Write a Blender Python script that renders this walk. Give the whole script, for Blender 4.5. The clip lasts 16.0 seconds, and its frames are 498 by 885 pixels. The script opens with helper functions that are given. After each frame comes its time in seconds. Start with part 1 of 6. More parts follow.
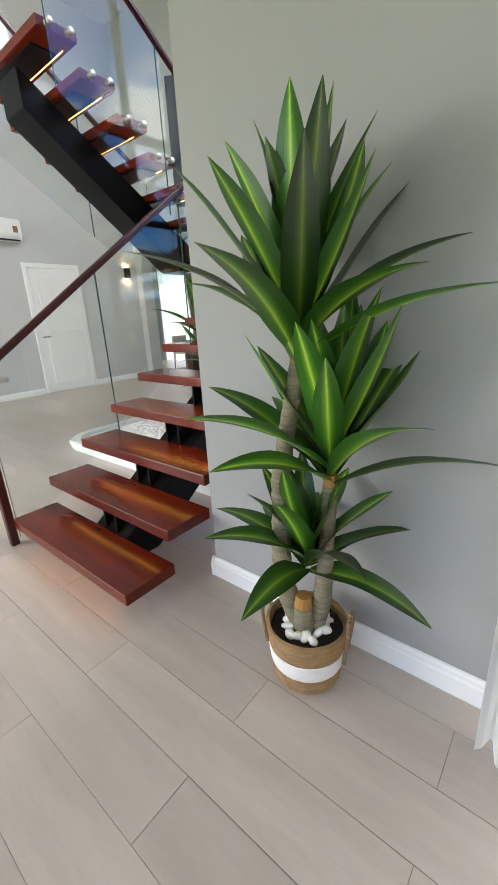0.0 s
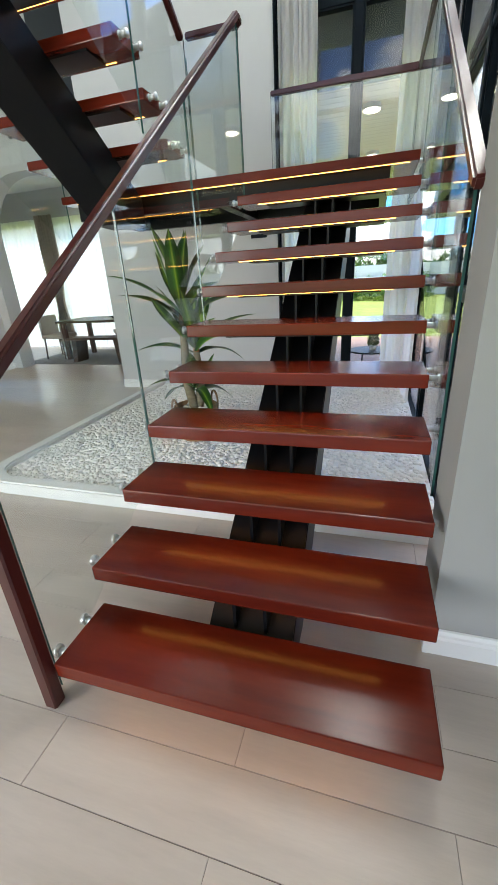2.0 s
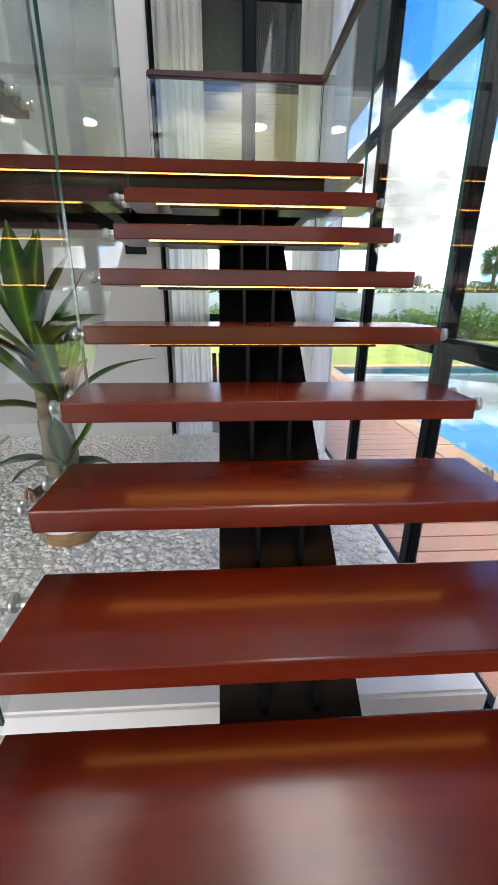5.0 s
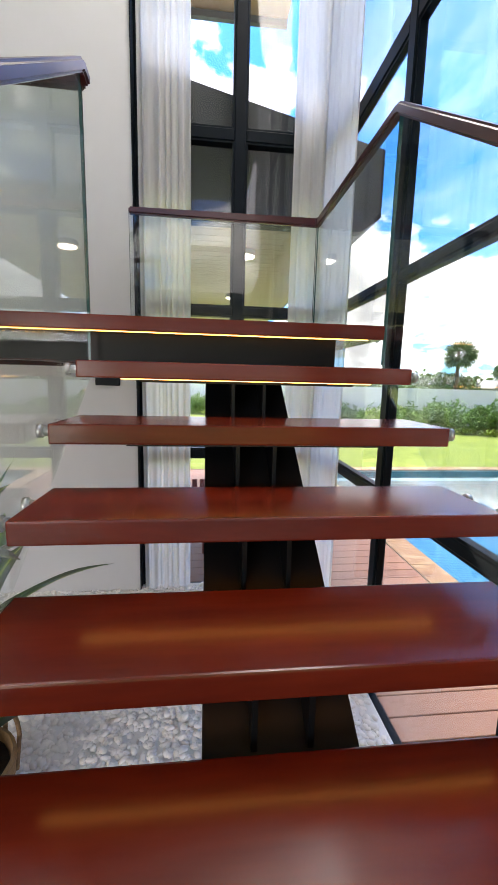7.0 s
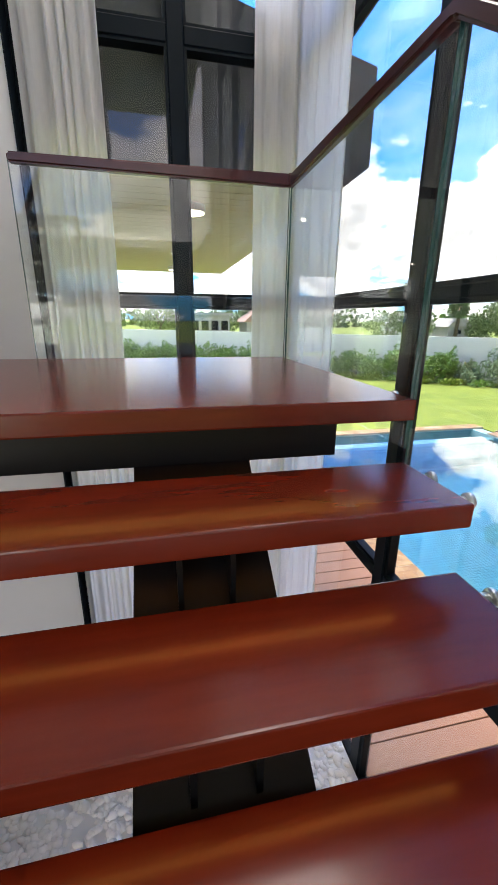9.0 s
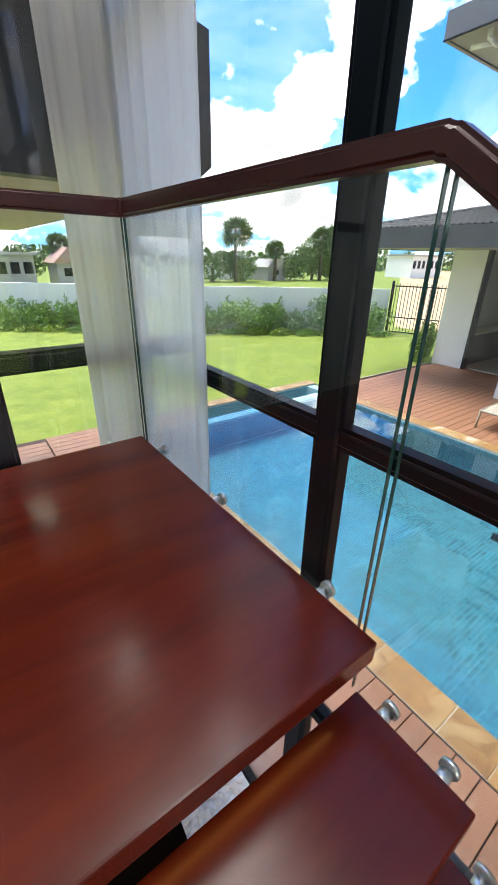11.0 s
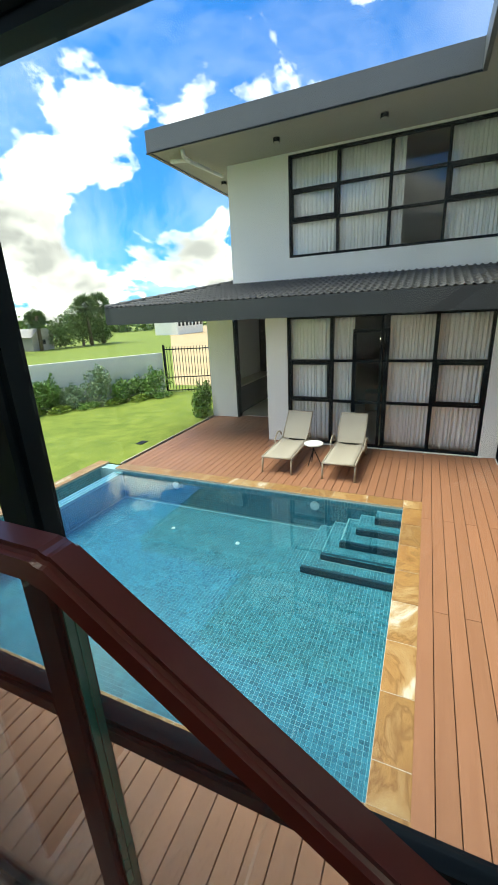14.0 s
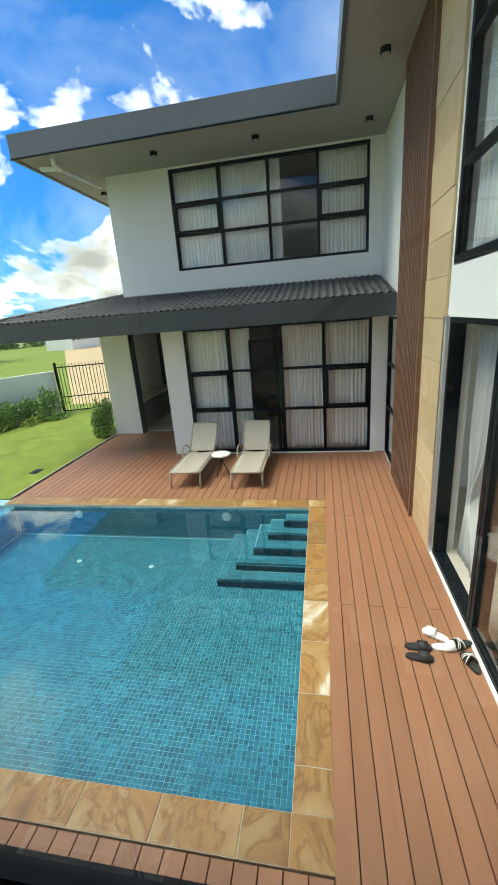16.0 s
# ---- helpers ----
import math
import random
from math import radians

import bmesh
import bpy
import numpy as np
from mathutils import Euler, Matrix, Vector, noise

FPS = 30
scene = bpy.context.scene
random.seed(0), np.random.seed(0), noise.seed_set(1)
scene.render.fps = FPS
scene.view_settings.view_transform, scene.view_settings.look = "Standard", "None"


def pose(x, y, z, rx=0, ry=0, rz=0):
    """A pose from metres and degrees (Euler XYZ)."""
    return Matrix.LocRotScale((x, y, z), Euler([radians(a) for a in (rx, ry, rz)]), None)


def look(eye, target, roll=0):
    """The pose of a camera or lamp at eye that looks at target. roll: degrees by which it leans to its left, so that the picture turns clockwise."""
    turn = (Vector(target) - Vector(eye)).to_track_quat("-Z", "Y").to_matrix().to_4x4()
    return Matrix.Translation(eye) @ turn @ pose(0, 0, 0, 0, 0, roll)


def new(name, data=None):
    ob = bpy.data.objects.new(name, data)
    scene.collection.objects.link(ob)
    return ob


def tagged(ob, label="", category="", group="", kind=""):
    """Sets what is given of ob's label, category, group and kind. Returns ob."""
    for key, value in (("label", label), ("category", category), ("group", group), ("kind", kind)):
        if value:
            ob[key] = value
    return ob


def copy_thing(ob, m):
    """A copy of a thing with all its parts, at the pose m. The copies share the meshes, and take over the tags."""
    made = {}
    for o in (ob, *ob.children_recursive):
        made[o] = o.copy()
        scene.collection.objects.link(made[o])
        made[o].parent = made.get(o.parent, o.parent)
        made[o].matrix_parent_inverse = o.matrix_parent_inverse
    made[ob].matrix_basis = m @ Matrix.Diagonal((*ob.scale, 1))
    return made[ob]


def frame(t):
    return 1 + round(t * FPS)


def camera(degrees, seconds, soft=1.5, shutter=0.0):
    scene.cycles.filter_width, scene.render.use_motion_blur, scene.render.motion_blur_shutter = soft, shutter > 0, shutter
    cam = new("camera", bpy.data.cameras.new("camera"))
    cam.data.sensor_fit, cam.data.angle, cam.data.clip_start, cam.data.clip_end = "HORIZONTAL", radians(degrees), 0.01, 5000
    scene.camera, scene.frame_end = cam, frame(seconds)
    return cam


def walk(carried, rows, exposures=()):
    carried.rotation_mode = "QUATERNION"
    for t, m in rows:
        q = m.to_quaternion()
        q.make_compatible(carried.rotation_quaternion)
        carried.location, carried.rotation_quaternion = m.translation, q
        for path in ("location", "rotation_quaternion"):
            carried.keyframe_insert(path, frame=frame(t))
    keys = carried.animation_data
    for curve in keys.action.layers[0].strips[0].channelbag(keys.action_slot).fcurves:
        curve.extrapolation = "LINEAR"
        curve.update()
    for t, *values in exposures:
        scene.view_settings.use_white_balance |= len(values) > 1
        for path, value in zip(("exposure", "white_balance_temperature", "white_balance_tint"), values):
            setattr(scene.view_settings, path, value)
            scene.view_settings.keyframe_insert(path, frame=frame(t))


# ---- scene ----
cam = camera(64.7, 16.0)
PATH = [
    (0, (2.508, -0.712, 1.307), (1.289, 0.745, 0.681), -3.0),
    (0.5, (2.092, -0.746, 1.289), (0.961, 0.755, 0.603), -5.0),
    (1, (1.64, -0.745, 1.313), (0.688, 0.852, 0.577), -5.3),
    (1.5, (1.243, -0.766, 1.325), (0.473, 0.916, 0.565), -4.6),
    (2, (0.936, -0.68, 1.325), (0.379, 1.08, 0.555), -3.3),
    (2.5, (0.726, -0.675, 1.332), (0.375, 1.134, 0.556), -2.1),
    (3, (0.65, -0.656, 1.312), (0.439, 1.168, 0.52), -1.5),
    (5.5, (0.44, 0.448, 1.45), (0.582, 2.353, 0.859), 0.8),
    (6, (0.454, 0.609, 1.585), (0.606, 2.556, 1.152), 1.7),
    (6.5, (0.41, 0.79, 1.707), (0.627, 2.746, 1.351), 1.8),
    (7, (0.434, 0.944, 1.796), (0.651, 2.908, 1.483), 1.4),
    (7.5, (0.468, 1.121, 1.943), (0.66, 3.078, 1.579), 1.0),
    (8, (0.473, 1.304, 2.023), (0.693, 3.239, 1.570), 1.0),
    (10.5, (0.606, 2.155, 2.649), (1.506, 3.753, 1.852), 0.5),
    (11, (0.625, 2.292, 2.752), (1.7, 3.745, 1.896), 1.1),
    (11.5, (0.69, 2.397, 2.835), (1.923, 3.712, 1.968), 1.7),
    (12, (0.739, 2.425, 2.962), (2.097, 3.622, 2.112), 0.3),
    (12.5, (0.704, 2.422, 3.011), (2.206, 3.486, 2.228), -0.9),
    (13, (0.758, 2.415, 3.064), (2.383, 3.353, 2.373), -2.0),
    (13.5, (0.862, 2.373, 3.109), (2.557, 3.224, 2.473), -2.6),
    (14, (0.980, 2.324, 3.118), (2.711, 3.106, 2.491), -2.9),
    (14.5, (1.061, 2.307, 3.155), (2.818, 3.006, 2.504), -3.0),
    (15, (1.098, 2.286, 3.16), (2.888, 2.879, 2.496), -3.6),
    (15.5, (1.091, 2.228, 3.144), (2.927, 2.692, 2.502), -4.3),
    (16, (1.082, 2.189, 3.176), (2.95, 2.556, 2.564), -4.5),
]
STOPS = [(0.0, 3.52, 7100, 10), (3.0, 3.25, 6900, 5), (5.5, 3.25, 7200, 15), (8.0, 3.2, 7400, 17), (10.5, 2.95, 7300, 16), (12.5, 2.72, 7100, 0), (14.0, 2.42, 7700, -3), (16.0, 2.15, 7600, -4)]
walk(cam, [(t, look(eye, target, roll)) for t, eye, target, roll in PATH], STOPS)

# ---- world, sun, exposure ----
world = bpy.data.worlds.new("sky")
scene.world = world
world.use_nodes = True
wn, wl = world.node_tree.nodes, world.node_tree.links
wn.clear()
SKY_SHIFT = (0.0, 0.0, 0.0)
SUN_EL, SUN_ROT = 66.0, -12.0
sky = wn.new("ShaderNodeTexSky")
sky.sky_type, sky.sun_disc = "NISHITA", False
sky.sun_elevation, sky.sun_rotation = radians(SUN_EL), radians(SUN_ROT)
coord = wn.new("ShaderNodeTexCoord")
split = wn.new("ShaderNodeSeparateXYZ")
wl.new(coord.outputs["Generated"], split.inputs[0])
lift = wn.new("ShaderNodeMath")
lift.operation, lift.inputs[1].default_value = "ADD", 0.50
wl.new(split.outputs["Z"], lift.inputs[0])
flat = wn.new("ShaderNodeVectorMath")
flat.operation = "DIVIDE"
spread = wn.new("ShaderNodeCombineXYZ")
for k in range(3):
    wl.new(lift.outputs[0], spread.inputs[k])
wl.new(coord.outputs["Generated"], flat.inputs[0])
wl.new(spread.outputs[0], flat.inputs[1])
def sky_noise(scale, detail, rough, distort, shift):
    n, move = wn.new("ShaderNodeTexNoise"), wn.new("ShaderNodeVectorMath")
    move.operation, move.inputs[1].default_value = "ADD", shift
    for key, v in (("Scale", scale), ("Detail", detail), ("Roughness", rough), ("Distortion", distort)):
        n.inputs[key].default_value = v
    wl.new(flat.outputs[0], move.inputs[0])
    wl.new(move.outputs[0], n.inputs["Vector"])
    return n.outputs[0]


def sky_sum(a, b, c, operation="MULTIPLY_ADD"):
    m = wn.new("ShaderNodeMath")
    m.operation = operation
    for k, v in enumerate((a, b, c)):
        if isinstance(v, float):
            m.inputs[k].default_value = v
        else:
            wl.new(v, m.inputs[k])
    return m.outputs[0]


def sky_ramp(source, stops):
    ramp = wn.new("ShaderNodeValToRGB")
    e = ramp.color_ramp.elements
    while len(e) < len(stops):
        e.new(0.5)
    for one, (pos, c) in zip(e, stops):
        one.position, one.color = pos, (*c, 1)
    wl.new(source, ramp.inputs[0])
    return ramp.outputs[0]
# heaped clouds, thicker towards the horizon, with thin veils above
heaps = sky_noise(2.6, 12.0, 0.56, 0.15, SKY_SHIFT)
veils = sky_noise(1.5, 9.0, 0.62, 0.5, (3.1, 7.7, 1.9))
billow = sky_noise(4.0, 8.0, 0.6, 0.2, (1.3, 2.4, 0.7))
thick = sky_sum(split.outputs["Z"], -0.20, sky_sum(heaps, 1.0, 0.055))
cover = sky_ramp(thick, ((0.47, (0, 0, 0)), (0.50, (0.55, 0.55, 0.55)), (0.545, (1, 1, 1))))
veil = sky_ramp(veils, ((0.46, (0, 0, 0)), (0.70, (0.38, 0.38, 0.38))))
shade = sky_ramp(sky_sum(billow, 0.40, sky_sum(thick, 1.0, -0.185)), ((0.47, (4.2, 4.3, 4.4)), (0.52, (2.9, 3.0, 3.1)), (0.57, (1.6, 1.68, 1.8)), (0.66, (0.92, 0.98, 1.08))))
blue = wn.new("ShaderNodeMix")
blue.data_type, blue.blend_type = "RGBA", "MULTIPLY"
blue.inputs[0].default_value = 1.0
blue.inputs[7].default_value = (0.034, 0.175, 0.385, 1)
wl.new(sky.outputs[0], blue.inputs[6])
veiled, clouds = wn.new("ShaderNodeMix"), wn.new("ShaderNodeMix")
veiled.data_type = clouds.data_type = "RGBA"
veiled.inputs[7].default_value = (2.2, 2.4, 2.7, 1)
wl.new(veil, veiled.inputs[0])
wl.new(blue.outputs[2], veiled.inputs[6])
wl.new(cover, clouds.inputs[0])
wl.new(veiled.outputs[2], clouds.inputs[6])
wl.new(shade, clouds.inputs[7])
back = wn.new("ShaderNodeBackground")
back.inputs[1].default_value = 0.15
wl.new(clouds.outputs[2], back.inputs[0])
wl.new(back.outputs[0], wn.new("ShaderNodeOutputWorld").inputs[0])

sun = new("sun", bpy.data.lights.new("sun", "SUN"))
sun.data.energy, sun.data.angle, sun.data.color = 1.2, radians(40.0), (1.0, 0.96, 0.90)
az, el = radians(-SUN_ROT + 90), radians(SUN_EL)
sun_way = Vector((math.cos(el) * math.cos(az), math.cos(el) * math.sin(az), math.sin(el)))
sun.matrix_world = look((0, 0, 30), Vector((0, 0, 30)) - sun_way)

REAR_FILL = 22.0  # added lamp in an assumed, unseen window opening behind the first steps
DOOR_DAYLIGHT = 5.0  # sky light entering by the sliding door to the pool deck
HIGH_FILL = 17.0  # added fill lamp, unseen, high over the stair inside the glass wall's upper part


# ---- materials ----
def material(name, base, rough=0.5, metal=0.0, second=None, scale=6.0, grain=0.0, bump=0.0, bump_scale=60.0, stretch=(1, 1, 1), vary=0.0, spec=0.5, coat=0.0, emit=None, strength=0.0, detail=5.0, rough_vary=0.0, warp=0.0):
    m = bpy.data.materials.new(name)
    m.use_nodes = True
    n, l = m.node_tree.nodes, m.node_tree.links
    p = n["Principled BSDF"]
    p.inputs["Base Color"].default_value = (*base, 1)
    p.inputs["Roughness"].default_value, p.inputs["Metallic"].default_value = rough, metal
    p.inputs["Specular IOR Level"].default_value = spec
    p.inputs["Coat Weight"].default_value, p.inputs["Coat Roughness"].default_value = coat, 0.16
    if emit:
        p.inputs["Emission Color"].default_value, p.inputs["Emission Strength"].default_value = (*emit, 1), strength
    co = n.new("ShaderNodeTexCoord")
    mp = n.new("ShaderNodeMapping")
    mp.inputs["Scale"].default_value = stretch
    l.new(co.outputs["Object"], mp.inputs[0])
    info = n.new("ShaderNodeObjectInfo")
    shift = n.new("ShaderNodeVectorMath")
    shift.operation = "ADD"
    times = n.new("ShaderNodeMath")
    times.operation, times.inputs[1].default_value = "MULTIPLY", 37.0
    l.new(info.outputs["Random"], times.inputs[0])
    l.new(mp.outputs[0], shift.inputs[0])
    l.new(times.outputs[0], shift.inputs[1])
    colour = None
    if second:
        big = n.new("ShaderNodeTexNoise")
        big.inputs["Scale"].default_value, big.inputs["Detail"].default_value, big.inputs["Roughness"].default_value = scale, detail, 0.6
        big.inputs["Distortion"].default_value = warp
        l.new(shift.outputs[0], big.inputs["Vector"])
        ramp = n.new("ShaderNodeMapRange")
        ramp.inputs[1].default_value, ramp.inputs[2].default_value = 0.32, 0.68
        l.new(big.outputs[0], ramp.inputs[0])
        mix = n.new("ShaderNodeMix")
        mix.data_type = "RGBA"
        mix.inputs[6].default_value, mix.inputs[7].default_value = (*base, 1), (*second, 1)
        l.new(ramp.outputs[0], mix.inputs[0])
        colour = mix.outputs[2]
        if rough_vary:
            rv = n.new("ShaderNodeMapRange")
            rv.inputs[3].default_value, rv.inputs[4].default_value = max(0.02, rough - rough_vary), min(1, rough + rough_vary)
            l.new(big.outputs[0], rv.inputs[0])
            l.new(rv.outputs[0], p.inputs["Roughness"])
    if grain or vary:
        fine = n.new("ShaderNodeTexNoise")
        fine.inputs["Scale"].default_value, fine.inputs["Detail"].default_value = scale * 9, 3.0
        l.new(shift.outputs[0], fine.inputs["Vector"])
        tone = n.new("ShaderNodeMapRange")
        tone.inputs[3].default_value, tone.inputs[4].default_value = 1 - grain, 1 + grain
        l.new(fine.outputs[0], tone.inputs[0])
        per = n.new("ShaderNodeMapRange")
        per.inputs[3].default_value, per.inputs[4].default_value = 1 - vary, 1 + vary
        l.new(info.outputs["Random"], per.inputs[0])
        both = n.new("ShaderNodeMath")
        both.operation = "MULTIPLY"
        l.new(tone.outputs[0], both.inputs[0])
        l.new(per.outputs[0], both.inputs[1])
        scaled = n.new("ShaderNodeVectorMath")
        scaled.operation = "SCALE"
        if colour:
            l.new(colour, scaled.inputs[0])
        else:
            scaled.inputs[0].default_value = base
        l.new(both.outputs[0], scaled.inputs["Scale"])
        colour = scaled.outputs[0]
    if colour:
        l.new(colour, p.inputs["Base Color"])
    if bump:
        rough_noise = n.new("ShaderNodeTexNoise")
        rough_noise.inputs["Scale"].default_value, rough_noise.inputs["Detail"].default_value = bump_scale, 4.0
        l.new(shift.outputs[0], rough_noise.inputs["Vector"])
        b = n.new("ShaderNodeBump")
        b.inputs["Strength"].default_value, b.inputs["Distance"].default_value = bump, 0.01
        l.new(rough_noise.outputs[0], b.inputs["Height"])
        l.new(b.outputs[0], p.inputs["Normal"])
    return m


def clear(name, tint, ior=1.45, rough=0.0, bump=0.0, bump_scale=4.0):
    """A clear sheet: straight view through it, gloss by the angle."""
    m = bpy.data.materials.new(name)
    m.use_nodes = True
    n, l = m.node_tree.nodes, m.node_tree.links
    n.clear()
    see, shine, mix, out, fres = (n.new(k) for k in ("ShaderNodeBsdfTransparent", "ShaderNodeBsdfGlossy", "ShaderNodeMixShader", "ShaderNodeOutputMaterial", "ShaderNodeLayerWeight"))
    see.inputs[0].default_value = (*tint, 1)
    shine.inputs["Roughness"].default_value = rough
    fres.inputs[0].default_value = 0.5
    r0 = ((ior - 1) / (ior + 1)) ** 2
    five, part_of = n.new("ShaderNodeMath"), n.new("ShaderNodeMapRange")
    five.operation, five.inputs[1].default_value = "POWER", 5.0
    l.new(fres.outputs["Facing"], five.inputs[0])
    part_of.inputs[3].default_value, part_of.inputs[4].default_value = r0, 1.0
    l.new(five.outputs[0], part_of.inputs[0])
    l.new(part_of.outputs[0], mix.inputs[0])
    l.new(see.outputs[0], mix.inputs[1])
    l.new(shine.outputs[0], mix.inputs[2])
    l.new(mix.outputs[0], out.inputs[0])
    if bump:
        co, tex, b = n.new("ShaderNodeTexCoord"), n.new("ShaderNodeTexNoise"), n.new("ShaderNodeBump")
        tex.inputs["Scale"].default_value, tex.inputs["Detail"].default_value = bump_scale, 2.0
        l.new(co.outputs["Object"], tex.inputs["Vector"])
        l.new(tex.outputs[0], b.inputs["Height"])
        b.inputs["Strength"].default_value, b.inputs["Distance"].default_value = bump, 0.02
        l.new(b.outputs[0], shine.inputs["Normal"])
        l.new(b.outputs[0], fres.inputs["Normal"])
    return m


WALL_GREY = material("grey wall paint", (0.31, 0.31, 0.298), 0.75, second=(0.292, 0.291, 0.281), scale=1.5, grain=0.015, bump=0.05, bump_scale=180)
WALL_WHITE = material("white wall paint", (0.78, 0.78, 0.76), 0.7, second=(0.74, 0.74, 0.72), scale=1.3, grain=0.015, bump=0.05, bump_scale=180)
WALL_LIGHT = material("pale grey wall paint", (0.53, 0.535, 0.53), 0.75, second=(0.505, 0.51, 0.505), scale=1.3, grain=0.015, bump=0.05, bump_scale=180)
RENDER_WHITE = material("outdoor white render", (0.86, 0.86, 0.83), 0.85, second=(0.80, 0.80, 0.77), scale=0.9, grain=0.03, bump=0.15, bump_scale=90)
TRIM = material("white gloss trim", (0.82, 0.82, 0.80), 0.35, second=(0.78, 0.78, 0.76), scale=3)
MAHOGANY = material("varnished mahogany", (0.074, 0.0078, 0.0043), 0.22, second=(0.165, 0.019, 0.007), scale=1.3, grain=0.12, stretch=(0.6, 4, 4), vary=0.12, spec=0.24, coat=0.18)
MAHOGANY_RAIL = material("varnished mahogany rail", (0.042, 0.0075, 0.007), 0.3, spec=0.28, second=(0.066, 0.012, 0.010), scale=2.5, grain=0.1, coat=0.3)
STEEL = material("black painted steel", (0.004, 0.0046, 0.006), 0.36, spec=0.16, second=(0.006, 0.0068, 0.008), scale=3, grain=0.05)
FRAME = material("dark aluminium frame", (0.003, 0.006, 0.009), 0.40, spec=0.09, second=(0.004, 0.008, 0.012), scale=5, grain=0.04)
CHROME = material("brushed steel", (0.78, 0.78, 0.77), 0.34, metal=1.0, second=(0.68, 0.68, 0.68), scale=30)
FLOOR_PLANK = material("wood-look floor plank", (0.46, 0.395, 0.345), 0.34, second=(0.54, 0.47, 0.415), scale=1.7, grain=0.05, stretch=(1, 6, 6), vary=0.06, bump=0.03, bump_scale=25, rough_vary=0.06)
GROUT = material("floor joint", (0.17, 0.14, 0.12), 0.9, second=(0.28, 0.24, 0.21), scale=12)
PEBBLE = material("white pebble", (0.93, 0.91, 0.87), 0.5, second=(0.88, 0.86, 0.82), scale=12, grain=0.03)
KERB_WHITE = material("white painted kerb", (0.82, 0.82, 0.80), 0.4, second=(0.77, 0.77, 0.75), scale=3, bump=0.03, bump_scale=80)
SOIL = material("dark potting soil", (0.012, 0.010, 0.009), 0.95, second=(0.022, 0.018, 0.014), scale=40, bump=0.6, bump_scale=90)
LED = material("warm led strip", (1.0, 0.7, 0.3), 0.5, emit=(1.0, 0.44, 0.09), strength=0.95)
DECK = material("terracotta composite deck board", (0.275, 0.124, 0.066), 0.55, second=(0.315, 0.148, 0.082), scale=1.4, grain=0.10, stretch=(1, 22, 10), vary=0.09, bump=0.10, bump_scale=30)
DECK_UNDER = material("dark deck joist", (0.05, 0.03, 0.02), 0.9, second=(0.07, 0.04, 0.03), scale=6)
STONE = material("honey sandstone", (0.36, 0.185, 0.06), 0.45, second=(0.60, 0.44, 0.24), scale=1.05, grain=0.10, stretch=(1, 1.5, 1), vary=0.15, bump=0.08, bump_scale=20, detail=4, warp=1.3)
PIER_STONE = material("pale honey stone cladding", (0.58, 0.40, 0.21), 0.5, second=(0.70, 0.54, 0.33), scale=1.6, grain=0.06, stretch=(1, 1, 0.6), vary=0.12, bump=0.06, bump_scale=20, warp=1.0)


def figure(m):
    """Swirled bands of brown, gold and bleached stone."""
    n, l = m.node_tree.nodes, m.node_tree.links
    mix = next(q for q in n if q.type == "MIX")
    source = next(q for q in n if q.type == "TEX_NOISE" and q.inputs["Distortion"].default_value > 1)
    ramp = n.new("ShaderNodeValToRGB")
    stops = ((0.28, (0.19, 0.092, 0.032)), (0.38, (0.28, 0.14, 0.048)), (0.47, (0.36, 0.20, 0.07)), (0.505, (0.24, 0.122, 0.042)), (0.53, (0.34, 0.195, 0.075)), (0.62, (0.42, 0.28, 0.13)), (0.70, (0.62, 0.56, 0.46)))
    e = ramp.color_ramp.elements
    while len(e) < len(stops):
        e.new(0.5)
    for el, (pos, c) in zip(e, stops):
        el.position, el.color = pos, (*c, 1)
    l.new(source.outputs[0], ramp.inputs[0])
    for k in list(mix.outputs[2].links):
        l.new(ramp.outputs[0], k.to_socket)
figure(STONE)
WATER = clear("pool water", (0.78, 0.94, 0.98), ior=1.6, bump=0.03, bump_scale=1.6)
GLASS = clear("toughened glass", (0.955, 0.98, 0.97), ior=1.52)
PANE = clear("window glass", (0.982, 0.988, 0.986))
GLASS_EDGE = material("green glass edge", (0.016, 0.06, 0.055), 0.1, second=(0.03, 0.10, 0.09), scale=8)
def cloth(name, colour, through_light, holes):
    """A woven cloth that lets light through, and a little of the view."""
    m = bpy.data.materials.new(name)
    m.use_nodes = True
    n, l = m.node_tree.nodes, m.node_tree.links
    n.clear()
    dif, tra, see, a, b, out = (n.new(k) for k in ("ShaderNodeBsdfDiffuse", "ShaderNodeBsdfTranslucent", "ShaderNodeBsdfTransparent", "ShaderNodeMixShader", "ShaderNodeMixShader", "ShaderNodeOutputMaterial"))
    co, mp, tex, mul = n.new("ShaderNodeTexCoord"), n.new("ShaderNodeMapping"), n.new("ShaderNodeTexNoise"), n.new("ShaderNodeMix")
    mp.inputs["Scale"].default_value = (30, 30, 1.5)
    l.new(co.outputs["Object"], mp.inputs[0])
    l.new(mp.outputs[0], tex.inputs["Vector"])
    mul.data_type = "RGBA"
    mul.inputs[6].default_value, mul.inputs[7].default_value = (*colour, 1), (*[c * 0.9 for c in colour], 1)
    l.new(tex.outputs[0], mul.inputs[0])
    l.new(mul.outputs[2], dif.inputs[0])
    l.new(mul.outputs[2], tra.inputs[0])
    a.inputs[0].default_value, b.inputs[0].default_value = through_light, holes
    l.new(dif.outputs[0], a.inputs[1])
    l.new(tra.outputs[0], a.inputs[2])
    l.new(a.outputs[0], b.inputs[1])
    l.new(see.outputs[0], b.inputs[2])
    l.new(b.outputs[0], out.inputs[0])
    return m


